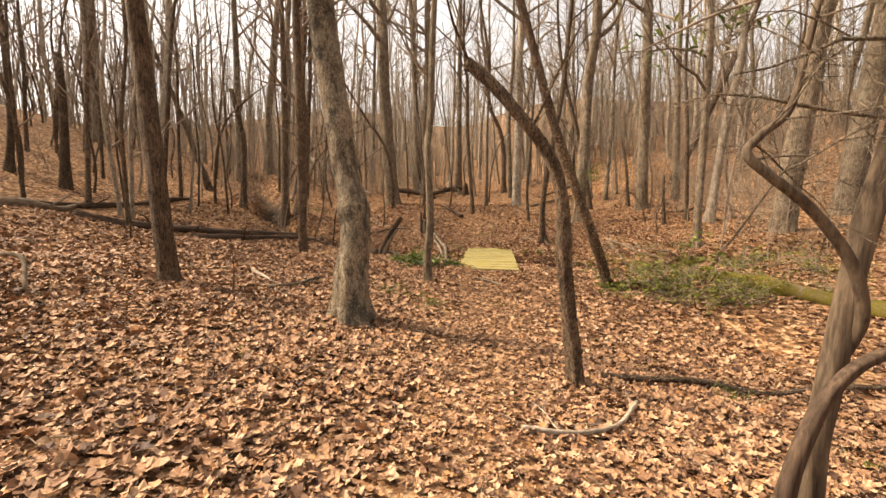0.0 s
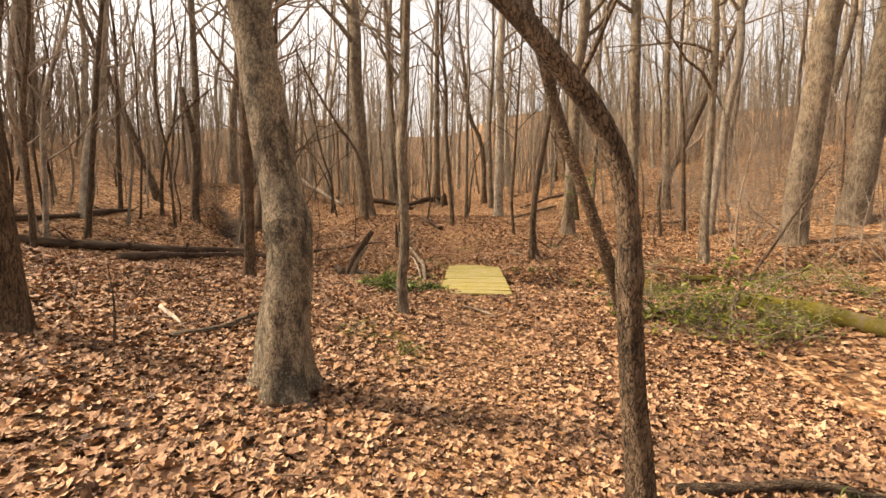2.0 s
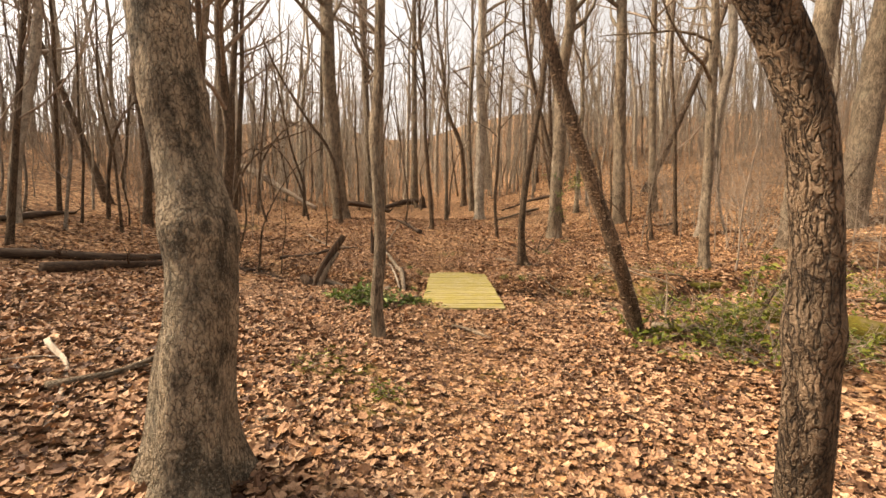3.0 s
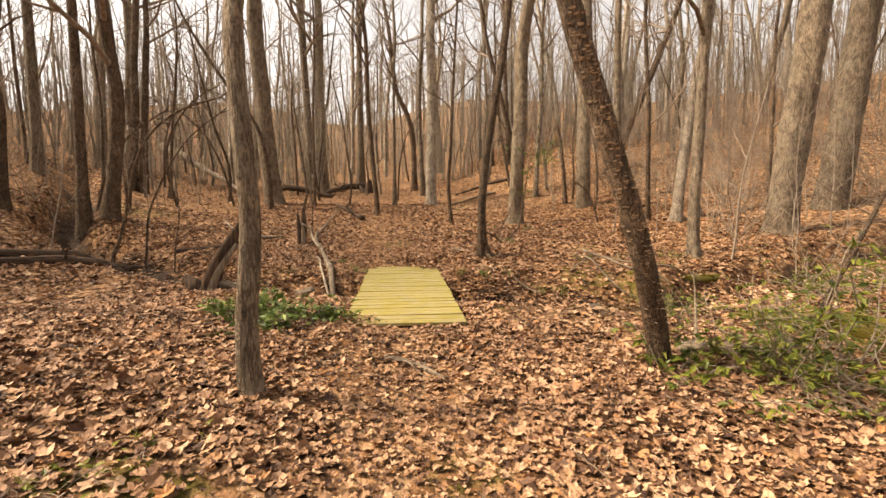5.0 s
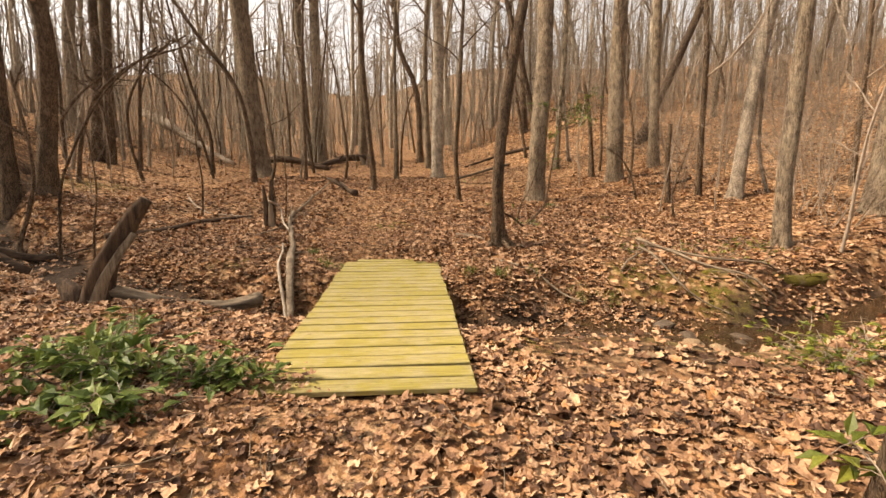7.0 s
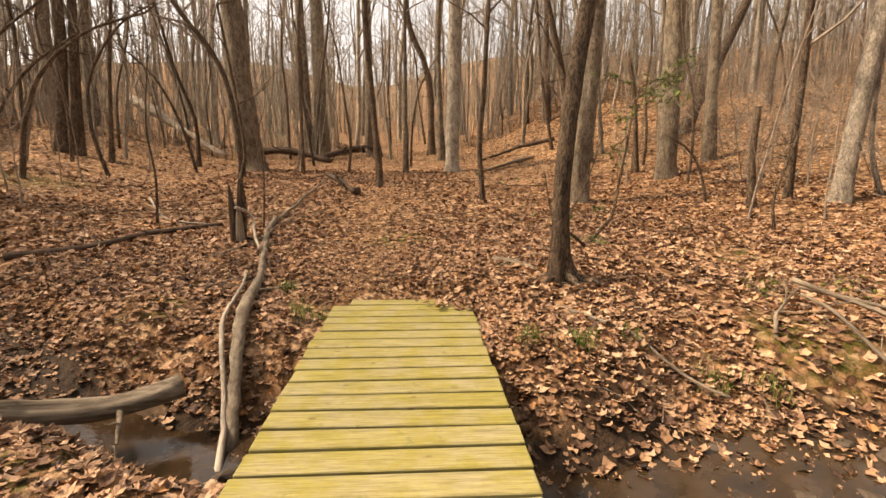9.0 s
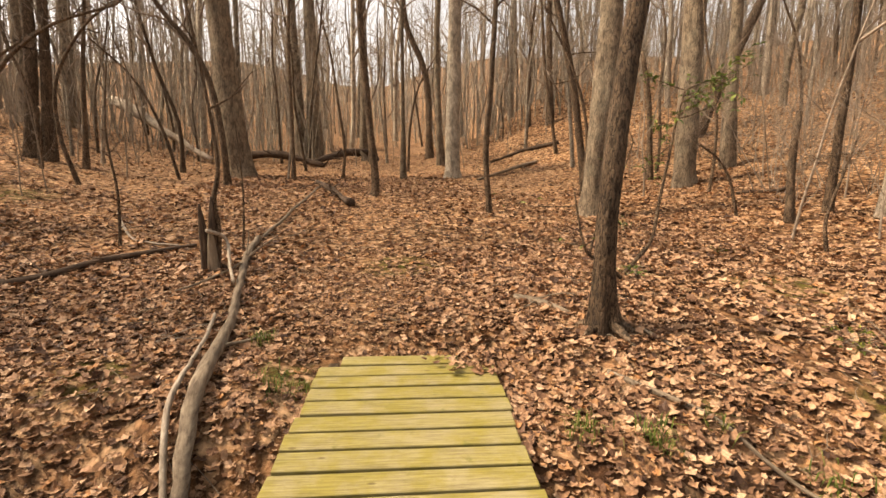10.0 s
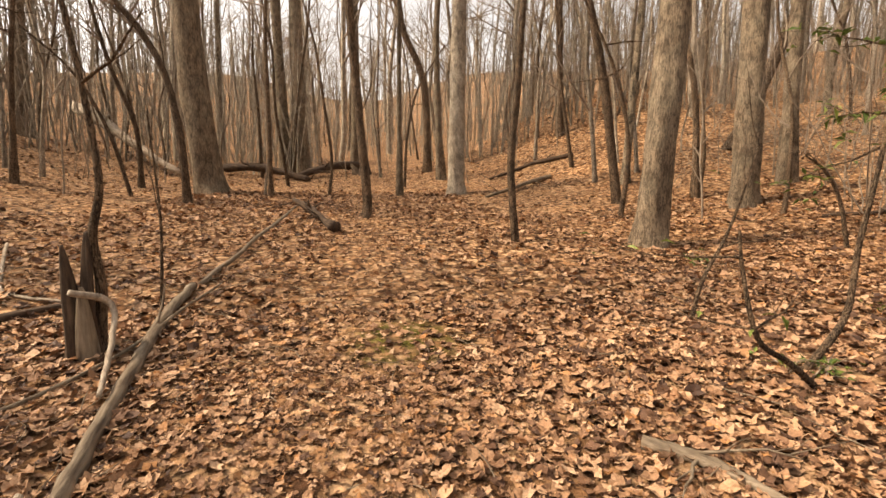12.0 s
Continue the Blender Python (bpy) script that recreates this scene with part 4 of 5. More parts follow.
log("fallen_branch", [(-3.5, 17.0), (-2.7, 17.3), (-2.1, 18.1, 0.03), (-1.4, 19.0)], 0.05, ROTTEN_WOOD, "dark bowed fallen branch on the litter", 18, 2, category="branch")
log("fallen_branch", [(0.9, 22.4, 0.0), (0.5, 23.2, 0.12), (0.0, 24.1, 0.35)], 0.09, ROTTEN_WOOD, "heap of rotting brushwood beside the path", 19, 9, category="branch")
log("fallen_log", [(-0.2, 13.8, 0.28), (-1.0, 13.45, 0.16), (-1.75, 13.15, 0.1)], 0.075, DEAD_WOOD, "grey weathered split log on the stream bank", 20, 1, end=0.8, sink=0.1, lumps=0.32, sides=16)
log("fallen_branch", [(3.0, 14.35), (3.4, 13.75, 0.02), (3.85, 13.1, 0.12)], 0.022, DEAD_WOOD, "long pale stick on the bank", 21, 0, category="branch")
log("fallen_branch", [(3.6, 14.9), (3.7, 14.6), (3.8, 14.3)], 0.02, DEAD_WOOD, "pale stick at a tree's foot", 22, 0, category="branch")
log("fallen_branch", [(2.75, 15.8), (2.95, 15.6), (3.1, 15.25)], 0.036, DEAD_WOOD, "short stout stick on the litter", 23, 2, category="branch")
log("fallen_branch", [(4.6, 13.5), (4.9, 13.8, 0.05), (5.4, 14.1, 0.15)], 0.017, DEAD_WOOD, "thin forked stick on moss", 24, 3, category="branch")
log("fallen_branch", [(-3.05, 7.3, 0.05), (-2.6, 6.85), (-2.15, 6.0)], 0.026, BLEACHED_WOOD, "pale crooked stick on the litter", 25, 1, category="branch")
log("fallen_branch", [(-2.5, 6.5), (-2.2, 7.0, 0.03), (-2.05, 7.8, 0.05)], 0.036, BARK_GREY, "grey fallen branch on the litter", 26, 2, category="branch")
log("fallen_branch", [(-1.0, 6.3), (-0.85, 6.6), (-0.65, 6.9)], 0.024, DEAD_WOOD, "short pale stick on the litter", 27, 1, category="branch")
log("fallen_branch", [(-4.8, 4.7, 0.25), (-4.4, 4.75, 0.3), (-4.2, 4.55, 0.05)], 0.03, DEAD_WOOD, "bent pale stick stuck in the litter", 28, 0, category="branch")
log("fallen_branch", [(0.75, 9.6), (1.0, 9.5, 0.01), (1.25, 9.2)], 0.03, DEAD_WOOD, "worn pale root crossing the path", 29, 2, category="root")
log("fallen_branch", [(0.6, 10.0), (0.65, 9.5), (0.72, 9.05)], 0.014, BARK_DARK, "thin dark stick on the path", 30, 1, category="branch")
log("fallen_branch", [(3.75, 9.45), (4.0, 9.25, 0.06), (4.45, 9.0, 0.1)], 0.07, DEAD_WOOD, "splintered pale wood at a leaning tree's foot", 31, 2, category="branch")
log("fallen_log", [(5.7, 13.3, -0.1), (6.6, 13.1, -0.12), (7.8, 13.2, -0.08)], 0.1, MOSSY_WOOD, "mossy log sunk in the stream bank", 32, 2, sink=0.8, lumps=0.35)
log("fallen_branch", [(5.0, 13.8, 0.35), (5.5, 13.2, 0.2), (6.3, 12.7, 0.05)], 0.024, DEAD_WOOD, "pale stick fanned out on the bank", 36, 3, category="branch")
log("fallen_branch", [(5.2, 13.9, 0.25), (5.9, 13.4, 0.15), (6.7, 13.1, 0.02)], 0.02, DEAD_WOOD, "thin stick fanned out on the bank", 37, 3, category="branch")
log("fallen_branch", [(4.9, 13.6, 0.3), (5.2, 13.0, 0.15), (5.6, 12.6, 0.02)], 0.016, DEAD_WOOD, "thin pale stick on the bank", 38, 2, category="branch")
log("fallen_log", [(8.2, 29.5), (6.6, 28.3, 0.1), (5.2, 27.3)], 0.07, DEAD_WOOD, "grey fallen stem on the valley floor", 33, 4)
log("fallen_log", [(9.8, 31.0), (8.2, 31.6), (6.4, 31.0)], 0.1, ROTTEN_WOOD, "dark fallen trunk below the bank", 34, 4)
log("fallen_branch", [(11.4, 20.9), (10.7, 20.6), (9.9, 20.9)], 0.05, ROTTEN_WOOD, "dark fallen branch at the bank's foot", 35, 3, category="branch")


def stump(x, y, pieces, label, seed, material=ROTTEN_WOOD, tip=0.06):
    """A splintered stump of a few upright slabs."""
    base = thing("stump", (x, y, float(land(x, y))), label, "stump")
    for k, (dx, dy, tx, ty, h, r) in enumerate(pieces):
        geo = Geo()
        pts = curve_through([(dx, dy, -0.1), (dx + 0.3 * (tx - dx), dy, h * 0.35), (dx + 0.7 * (tx - dx), dy + 0.6 * (ty - dy), h * 0.75), (tx, ty, h)], 7)
        geo.tube(pts, r * np.linspace(1.15, tip, len(pts)) ** 0.6, 14, 0.34, seed + k * 1.3, True, 0.5)
        part("splinter", geo, material if k % 2 == 0 else DEAD_WOOD, base)
    PLACED.append((x, y))


stump(-0.76, 17.6, ((-0.04, 0, -0.09, 0, 0.86, 0.062), (0.03, -0.04, 0.04, -0.05, 0.55, 0.055), (0.02, 0.04, 0.05, 0.06, 0.95, 0.06)), "tall dark stump split into two upright slabs", 3)
stump(-1.8, 13.15, ((0, 0, 0.6, 0.1, 1.08, 0.1), (0.06, -0.06, 0.5, -0.02, 0.72, 0.05), (-0.08, 0.02, -0.3, 0.1, 0.2, 0.09)), "dark rotten leaning stump by the stream", 4, tip=0.4)
stump(1.7, 36.6, ((0, 0, 0.1, 0, 0.9, 0.25), (-0.3, 0, -0.6, 0, 0.5, 0.15)), "dark broken stump with torn roots", 5)


# ---- shrubs and ground plants ----
def shrub(x, y, spread, height, stems, leaves, size, material, label, seed, name="shrub", lean=(0, 0)):
    rng = np.random.default_rng(seed + 500)
    base = thing(name, (x, y, float(land(x, y))), label, "shrub")
    green = Geo()
    for s in range(stems):
        wood = Geo()
        a = rng.uniform(0, 2 * math.pi)
        d = np.array((math.cos(a) * spread / height + lean[0], math.sin(a) * spread / height + lean[1], 0.8))
        start = np.array((rng.normal(0, spread * 0.18), rng.normal(0, spread * 0.18), -0.05))
        length = height * rng.uniform(0.7, 1.1)
        pts = [start]
        for _ in range(6):
            d = unit(d + rng.normal(0, 0.22, 3))
            pts.append(pts[-1] + d * length / 6)
        pts = np.array(pts)
        wood.tube(pts, np.linspace(0.006, 0.0025, 7) * (1 + height * 0.4), 5)
        for _ in range(leaves):
            u = rng.uniform(0.3, 1.0) * 6
            i = min(int(u), 5)
            at = pts[i] + (pts[i + 1] - pts[i]) * (u - i)
            out = rng.normal(0, 1, 3) * (1, 1, 0.3)
            twig = at + unit(out) * rng.uniform(0.02, 0.16) * (0.5 + height)
            wood.tube([at, (at + twig) / 2 + (0, 0, 0.01), twig], [0.003, 0.0025, 0.002], 3)
            for _ in range(int(rng.integers(2, 5))):
                blades(rng, twig, unit(out) + rng.normal(0, 0.7, 3) * (1, 1, 0.4), size * rng.uniform(0.6, 1.25), green)
        part("stem", wood, TWIG, base)
    part("foliage", green.mesh("foliage", False), material, base, "small green leaves")


shrub(4.3, 8.0, 0.85, 0.95, 16, 12, 0.085, GREEN, "low spreading shrub in fresh green leaf", 1)
shrub(5.1, 7.9, 0.9, 0.75, 17, 11, 0.07, GREEN, "low spreading shrub in fresh green leaf", 32)
shrub(4.5, 8.9, 0.85, 1.05, 15, 12, 0.09, GREEN, "low spreading shrub in fresh green leaf", 33)
shrub(5.6, 8.4, 0.9, 0.65, 18, 13, 0.075, GREEN, "low spreading shrub in fresh green leaf by a mossy log", 2)
shrub(4.3, 9.0, 0.6, 0.75, 7, 9, 0.12, GREEN, "leggy green shrub at a leaning tree's foot", 3)
shrub(3.45, 8.95, 0.45, 0.55, 8, 10, 0.12, GREEN, "small green shrub at a leaning tree's foot", 4)
shrub(4.75, 8.7, 0.7, 1.4, 8, 9, 0.14, GREEN, "upright shrub with broad green leaves", 5)
shrub(5.6, 10.3, 1.1, 0.65, 15, 11, 0.07, GREEN, "low green shrub behind a leaning tree", 6)
shrub(4.6, 10.7, 0.7, 0.45, 12, 12, 0.07, GREEN, "low green shrub near the stream", 7)
shrub(7.0, 11.0, 1.0, 0.8, 16, 12, 0.07, GREEN, "low green shrub in the brush", 8)
shrub(6.5, 9.7, 1.1, 0.8, 13, 10, 0.07, GREEN, "airy green shrub beside a mossy log", 27)
shrub(7.7, 10.5, 1.1, 0.85, 13, 10, 0.07, GREEN, "airy green shrub in the brush", 28)
shrub(6.3, 13.9, 1.1, 0.5, 12, 9, 0.06, GREEN, "airy low green shrub beyond the stream", 29)
shrub(8.8, 11.0, 1.2, 0.9, 13, 10, 0.07, GREEN, "airy green shrub in the brush", 30)
shrub(7.3, 8.3, 0.9, 0.6, 12, 10, 0.065, GREEN, "airy green shrub behind a mossy log", 31)
shrub(8.2, 9.6, 0.9, 0.65, 14, 12, 0.07, GREEN, "low green shrub in the brush", 9)
shrub(5.4, 14.6, 1.0, 0.3, 16, 8, 0.055, GREEN, "thin patch of low green shoots on the bank", 23)
shrub(7.4, 14.2, 1.2, 0.4, 16, 9, 0.06, GREEN, "thin patch of low green shoots in the brush", 24)
shrub(-0.65, 11.15, 0.75, 0.55, 22, 10, 0.12, DARK_GREEN, "low evergreen shrub spreading over the litter", 10)
shrub(0.0, 10.75, 0.42, 0.42, 13, 9, 0.115, DARK_GREEN, "low evergreen shrub beside the footbridge", 11)
shrub(-1.05, 11.25, 0.45, 0.3, 11, 9, 0.115, DARK_GREEN, "low evergreen shrub by the stream bank", 12)
shrub(-0.45, 10.5, 0.6, 0.4, 16, 9, 0.12, DARK_GREEN, "low evergreen shrub fringing the path", 25)
shrub(-0.05, 7.25, 0.4, 0.22, 16, 10, 0.055, GREEN, "small patch of green seedlings beside the path", 13)
shrub(-1.0, 7.7, 0.45, 0.2, 16, 8, 0.05, GREEN, "small patch of green seedlings on the litter", 14)
shrub(-1.35, 5.0, 0.2, 0.12, 5, 6, 0.035, GREEN, "few green seedlings at a tree's foot", 15)
shrub(-1.75, 3.75, 0.15, 0.12, 5, 6, 0.04, GREEN, "few green seedlings on the open litter", 16)
shrub(-0.6, 8.1, 0.4, 0.18, 10, 8, 0.05, GREEN, "small patch of green seedlings near a slim tree", 17)
shrub(4.15, 16.2, 0.3, 0.3, 6, 6, 0.06, DARK_GREEN, "small evergreen sprig at a sapling's foot", 18)
shrub(6.1, 19.6, 0.5, 0.25, 9, 8, 0.06, DARK_GREEN, "low evergreen patch at a large tree's foot", 19)
shrub(6.6, 17.5, 0.6, 0.15, 9, 7, 0.05, GREEN, "thin patch of green seedlings on the valley floor", 20)
shrub(2.1, 4.6, 0.35, 0.16, 6, 6, 0.04, GREEN, "few green seedlings beside a fallen branch", 21)
shrub(3.3, 3.4, 0.3, 0.2, 6, 6, 0.05, GREEN, "few green seedlings behind a split tree", 22)


def crooked_sapling(x, y, line_, r, leaves, label, seed, twigs=4, spread=(0, 0, 0)):
    rng = np.random.default_rng(seed + 700)
    base = thing("sapling", (x, y, float(land(x, y))), label, "sapling")
    pts = curve_through([(0, 0, -0.06)] + list(line_), 6)
    geo, green = Geo(), Geo()
    geo.tube(pts, r * np.linspace(1, 0.35, len(pts)), 8, 0.08, seed)
    upright = part("stem", geo, BARK_DARK, base)
    tips = []
    for _ in range(twigs):
        side = Geo()
        k = int(rng.integers(len(pts) * 3 // 4 if spread[0] else len(pts) // 2, len(pts)))
        grow(side, rng, pts[k], rng.normal(0, 1, 3) * (1, 1, 0.4) + (0, 0, 0.3) + np.array(spread), rng.uniform(0.4, 1.0), r * 0.35, 1, 5, 4, 0.1)
        part("twig", side, BARK_DARK, upright)
        tips += side.v
    if leaves:
        tips = np.vstack(tips)
        for _ in range(leaves):
            at = tips[int(rng.integers(len(tips)))]
            blades(rng, at, rng.normal(0, 1, 3) * (1, 1, 0.4), rng.uniform(0.06, 0.11), green, 0.38)
        part("foliage", green.mesh("foliage", False), DARK_GREEN, base, "dark green evergreen leaves")
    PLACED.append((x, y))


crooked_sapling(4.17, 16.24, [(0.24, 0.0, 0.2), (0.44, 0.05, 0.42), (0.53, 0.1, 0.85), (0.6, 0.1, 1.3), (0.66, 0.1, 1.75), (0.75, 0.1, 2.15)], 0.028, 330, "crooked sapling holding sprays of evergreen leaves", 1, 9, spread=(0.75, 0, 0.1))
crooked_sapling(4.2, 16.05, [(-0.3, 0, 0.18), (-0.55, 0, 0.35), (-0.65, 0.05, 0.75), (-0.7, 0.05, 1.0)], 0.024, 10, "low crooked branching sapling", 2, 3)
crooked_sapling(4.52, 17.65, [(0.1, 0, 0.4), (0.35, 0, 0.9), (0.6, 0, 1.7)], 0.025, 0, "thin leaning sapling past a furrowed tree", 3)
crooked_sapling(-2.45, 18.95, [(0.05, 0, 0.8), (-0.02, 0, 1.7), (0.1, 0, 2.8)], 0.025, 0, "thin upright sapling on the litter", 4)
crooked_sapling(-3.96, 16.5, [(0.05, 0, 0.6), (0.2, 0, 1.5), (0.9, 0, 2.8), (1.8, 0, 3.6)], 0.03, 0, "thin leaning sapling on the stream bank", 5)
crooked_sapling(-3.25, 16.1, [(0.05, 0, 0.6), (0.15, 0, 1.3), (0.1, 0, 2.2)], 0.022, 0, "thin upright sapling on the stream bank", 6)
crooked_sapling(-4.4, 16.75, [(-0.3, 0, 0.25), (-0.1, 0, 0.9), (0.05, 0, 1.7), (-0.1, 0, 3.2)], 0.05, 0, "sapling bowed at the foot on the stream bank", 7)
crooked_sapling(-2.85, 6.16, [(0.02, 0, 0.35), (-0.02, 0, 0.75)], 0.014, 0, "thin dead stem standing in the litter", 8, 2)
crooked_sapling(-5.79, 8.49, [(0.0, 0, 0.5), (-0.02, 0, 0.9)], 0.022, 0, "thin dead stem standing in the litter", 9, 2)
crooked_sapling(5.4, 9.5, [(0.3, 0, 0.5), (0.8, 0.1, 1.1), (1.4, 0.2, 1.9), (1.9, 0.2, 2.6)], 0.035, 0, "slanting bare sapling in the shrubs", 10)
crooked_sapling(8.0, 17.0, [(-0.1, 0, 0.5), (0.1, 0, 1.2), (0.3, 0, 1.9)], 0.03, 0, "crooked bare sapling on the valley floor", 11)
crooked_sapling(-0.72, 17.72, [(0.05, 0, 0.5), (0.02, 0, 0.9), (0.1, 0, 1.35), (0.02, 0, 2.2), (-0.15, 0, 3.4)], 0.045, 0, "crooked grey sapling rising from a split stump", 14, 3)
crooked_sapling(-0.6, 18.6, [(0.05, 0, 0.9), (0.0, 0, 1.9)], 0.02, 0, "thin dead stem standing in the litter", 12, 1)
crooked_sapling(-6.8, 22.6, [(0.2, 0, 1.2), (0.7, 0, 2.4), (1.7, 0, 3.3), (3.0, 0, 3.8)], 0.07, 0, "dark sapling arching over on the stream bank", 15, 7)
crooked_sapling(-5.9, 24.5, [(-0.3, 0, 1.3), (-0.2, 0, 2.6), (0.6, 0, 3.9), (1.6, 0, 4.6)], 0.06, 0, "dark sapling arching over on the valley floor", 16, 7)
crooked_sapling(-8.2, 23.6, [(0.4, 0, 1.5), (1.2, 0, 2.7), (2.4, 0, 3.6)], 0.065, 0, "dark leaning sapling on the slope", 17, 7)
crooked_sapling(-4.6, 27.5, [(-0.4, 0, 1.6), (-1.1, 0, 3.1), (-2.2, 0, 4.2)], 0.06, 0, "dark sapling leaning over near a massive tree", 18, 6)
crooked_sapling(-9.5, 19.2, [(0.1, 0, 1.8), (0.6, 0, 3.4), (1.9, 0, 4.6)], 0.07, 0, "dark arching sapling on the slope", 19, 7)
crooked_sapling(-7.6, 26.0, [(0.0, 0, 1.8), (-0.5, 0, 3.6), (-0.3, 0, 5.0)], 0.06, 0, "dark crooked sapling on the slope", 20, 7)
crooked_sapling(6.9, 22.8, [(0.1, 0, 1.5), (-0.3, 0, 3.0), (-1.2, 0, 4.6)], 0.06, 0, "dark sapling bending over beside a large tree", 21, 6)
crooked_sapling(3.1, 31.0, [(0.1, 0, 1.9), (0.5, 0, 3.6), (1.5, 0, 5.2)], 0.06, 0, "dark crooked sapling on the valley floor", 22, 6)
crooked_sapling(8.6, 19.4, [(-0.25, 0, 0.7), (-0.6, 0, 1.15), (-0.95, 0, 1.35)], 0.035, 0, "low bowed dead sapling", 13, 3)


def grass(name, spots, label):
    rng = np.random.default_rng(41)
    geo = Geo()
    for x, y, r, n in spots:
        for _ in range(n):
            px, py = x + rng.normal(0, r * 0.5), y + rng.normal(0, r * 0.5)
            at = np.array((px, py, float(land(px, py)) - 0.01))
            a, h = rng.uniform(0, 2 * math.pi), rng.uniform(0.06, 0.17)
            out, w = np.array((math.cos(a), math.sin(a), 0)) * h * rng.uniform(0.2, 0.9), np.array((-math.sin(a), math.cos(a), 0)) * 0.004
            m, t = at + out * 0.4 + (0, 0, h * 0.7), at + out + (0, 0, h * 0.75)
            geo.put([at - w, at + w, m + w, m - w, t + w * 0.2, t - w * 0.2], [(0, 1, 2, 3), (3, 2, 4, 5)])
    tagged(part(name, geo.mesh(name, False), GRASS), label, "grass", kind="stuff")


grass("grass_tufts", ((2.9, 13.6, 0.14, 70), (3.9, 13.35, 0.16, 60), (4.25, 13.15, 0.14, 50), (3.4, 13.7, 0.1, 20), (0.3, 15.5, 0.12, 60), (2.5, 13.75, 0.12, 60), (3.1, 4.6, 0.25, 60), (0.6, 14.7, 0.2, 60)), "tufts of short green grass on the stream bank")


def stones():
    rng = np.random.default_rng(12)
    kinds = []
    for k in range(4):
        bm = bmesh.new()
        bmesh.ops.create_icosphere(bm, subdivisions=2, radius=1.0)
        for v in bm.verts:
            v.co *= 1 + 0.35 * noise.noise(v.co * 1.3 + Vector((k * 7, 0, 0)))
        me = bpy.data.meshes.new("stone")
        bm.to_mesh(me)
        bm.free()
        kinds.append(me)
    for _ in range(34):
        x = rng.uniform(-1.2, 6.0)
        y = float(np.interp(x, [-1.2, 0.2, 2.4, 4.5, 6.4], [14.0, 13.3, 12.7, 12.2, 12.2])) + rng.normal(0, 0.4)
        s = rng.uniform(0.03, 0.1)
        ob = part("stone", kinds[int(rng.integers(4))], STONE)
        ob.matrix_basis = pose(x, y, float(land(x, y)) + s * 0.12, rng.uniform(-20, 20), rng.uniform(-20, 20), rng.uniform(0, 360)) @ Matrix.Diagonal((s * 1.3, s, s * 0.55, 1))
        tagged(ob, "flat wet brown stone in the stream bed", "stone", "stones of the stream bed")

    for x, y, s, turn in ((3.9, 11.2, 0.1, 20), (3.98, 11.0, 0.085, 81), (3.3, 10.95, 0.06, 142)):
        me = kinds[int(turn) % 4].copy()
        me.materials.clear()
        ob = part("stone", me, TAN_STONE)
        ob.matrix_basis = pose(x, y, float(land(x, y)) + 0.02, 5, -4, turn) @ Matrix.Diagonal((s * 1.2, s * 0.8, s * 0.4, 1))
        tagged(ob, "pale tan flat stone beside the stream", "stone", "tan stones by the stream")


stones()


# ---- the wood all round ----
def archetype(seed, height, r, limbs, kids, deep, label, category="tree", name="tree", material=BARK_FAR, limb_from=0.4, reach=0.24, sides=6, bend=0.025):
    rng = np.random.default_rng(seed)
    base = new(name)
    trunk, crown = Geo(), Geo()
    spine = [(rng.normal(0, bend) * height * u, height * u, rng.normal(0, bend) * height * u) for u in (0.12, 0.3, 0.5)]
    line, radii, run = stem(trunk, spine, r, height, sides, 1.0, 0.05, 0.4, False, seed * 1.3, 0.7)
    for i in range(limbs):
        u = limb_from + (0.99 - limb_from) * (i + rng.uniform(0, 0.8)) / limbs
        k = min(int(np.searchsorted(run, u * run[-1])), len(line) - 1)
        a = rng.uniform(0, 2 * math.pi)
        grow(crown, rng, line[k], (math.cos(a), math.sin(a), rng.uniform(0.5, 1.5)), height * reach * rng.uniform(0.6, 1.1) * (1.25 - 0.7 * u), max(radii[k] * 0.45, 0.008), deep, 5, kids)
    part("trunk", trunk, material, base)
    part("crown", crown, TWIG, base, "bare limbs and fine twigs")
    return tagged(base, label, category)


def scatter(kinds, count, x0, x1, y0, y1, seed, apart, low, high, group, clear=None):
    """Copies of the kinds set down at random, clear of what already stands there."""
    rng = np.random.default_rng(seed)
    done = tries = 0
    while done < count and tries < count * 30:
        tries += 1
        x, y = rng.uniform(x0, x1), rng.uniform(y0, y1)
        if any((x - a) ** 2 + (y - b) ** 2 < apart ** 2 for a, b in PLACED):
            continue
        if (-3.2 < x < 5.6 and -3 < y < 27) or (abs(x) < 8 and -3 < y < 15) or float(stream_distance(x, y)) < 0.9 or (2.0 < x < 4.2 and y < 33):
            continue
        PLACED.append((x, y))
        s = rng.uniform(low, high)
        ob = copy_thing(kinds[int(rng.integers(len(kinds)))], pose(x, y, float(land(x, y)) - 0.05, rng.normal(0, 4), rng.normal(0, 4), rng.uniform(0, 360)) @ Matrix.Diagonal((s, s, s, 1)))
        tagged(ob, group=group)
        done += 1


def settle_first(kinds, spots, group):
    for ob, (x, y) in zip(kinds, spots):
        ob.matrix_basis = pose(x, y, float(land(x, y)) - 0.05)
        tagged(ob, group=group)
        PLACED.append((x, y))


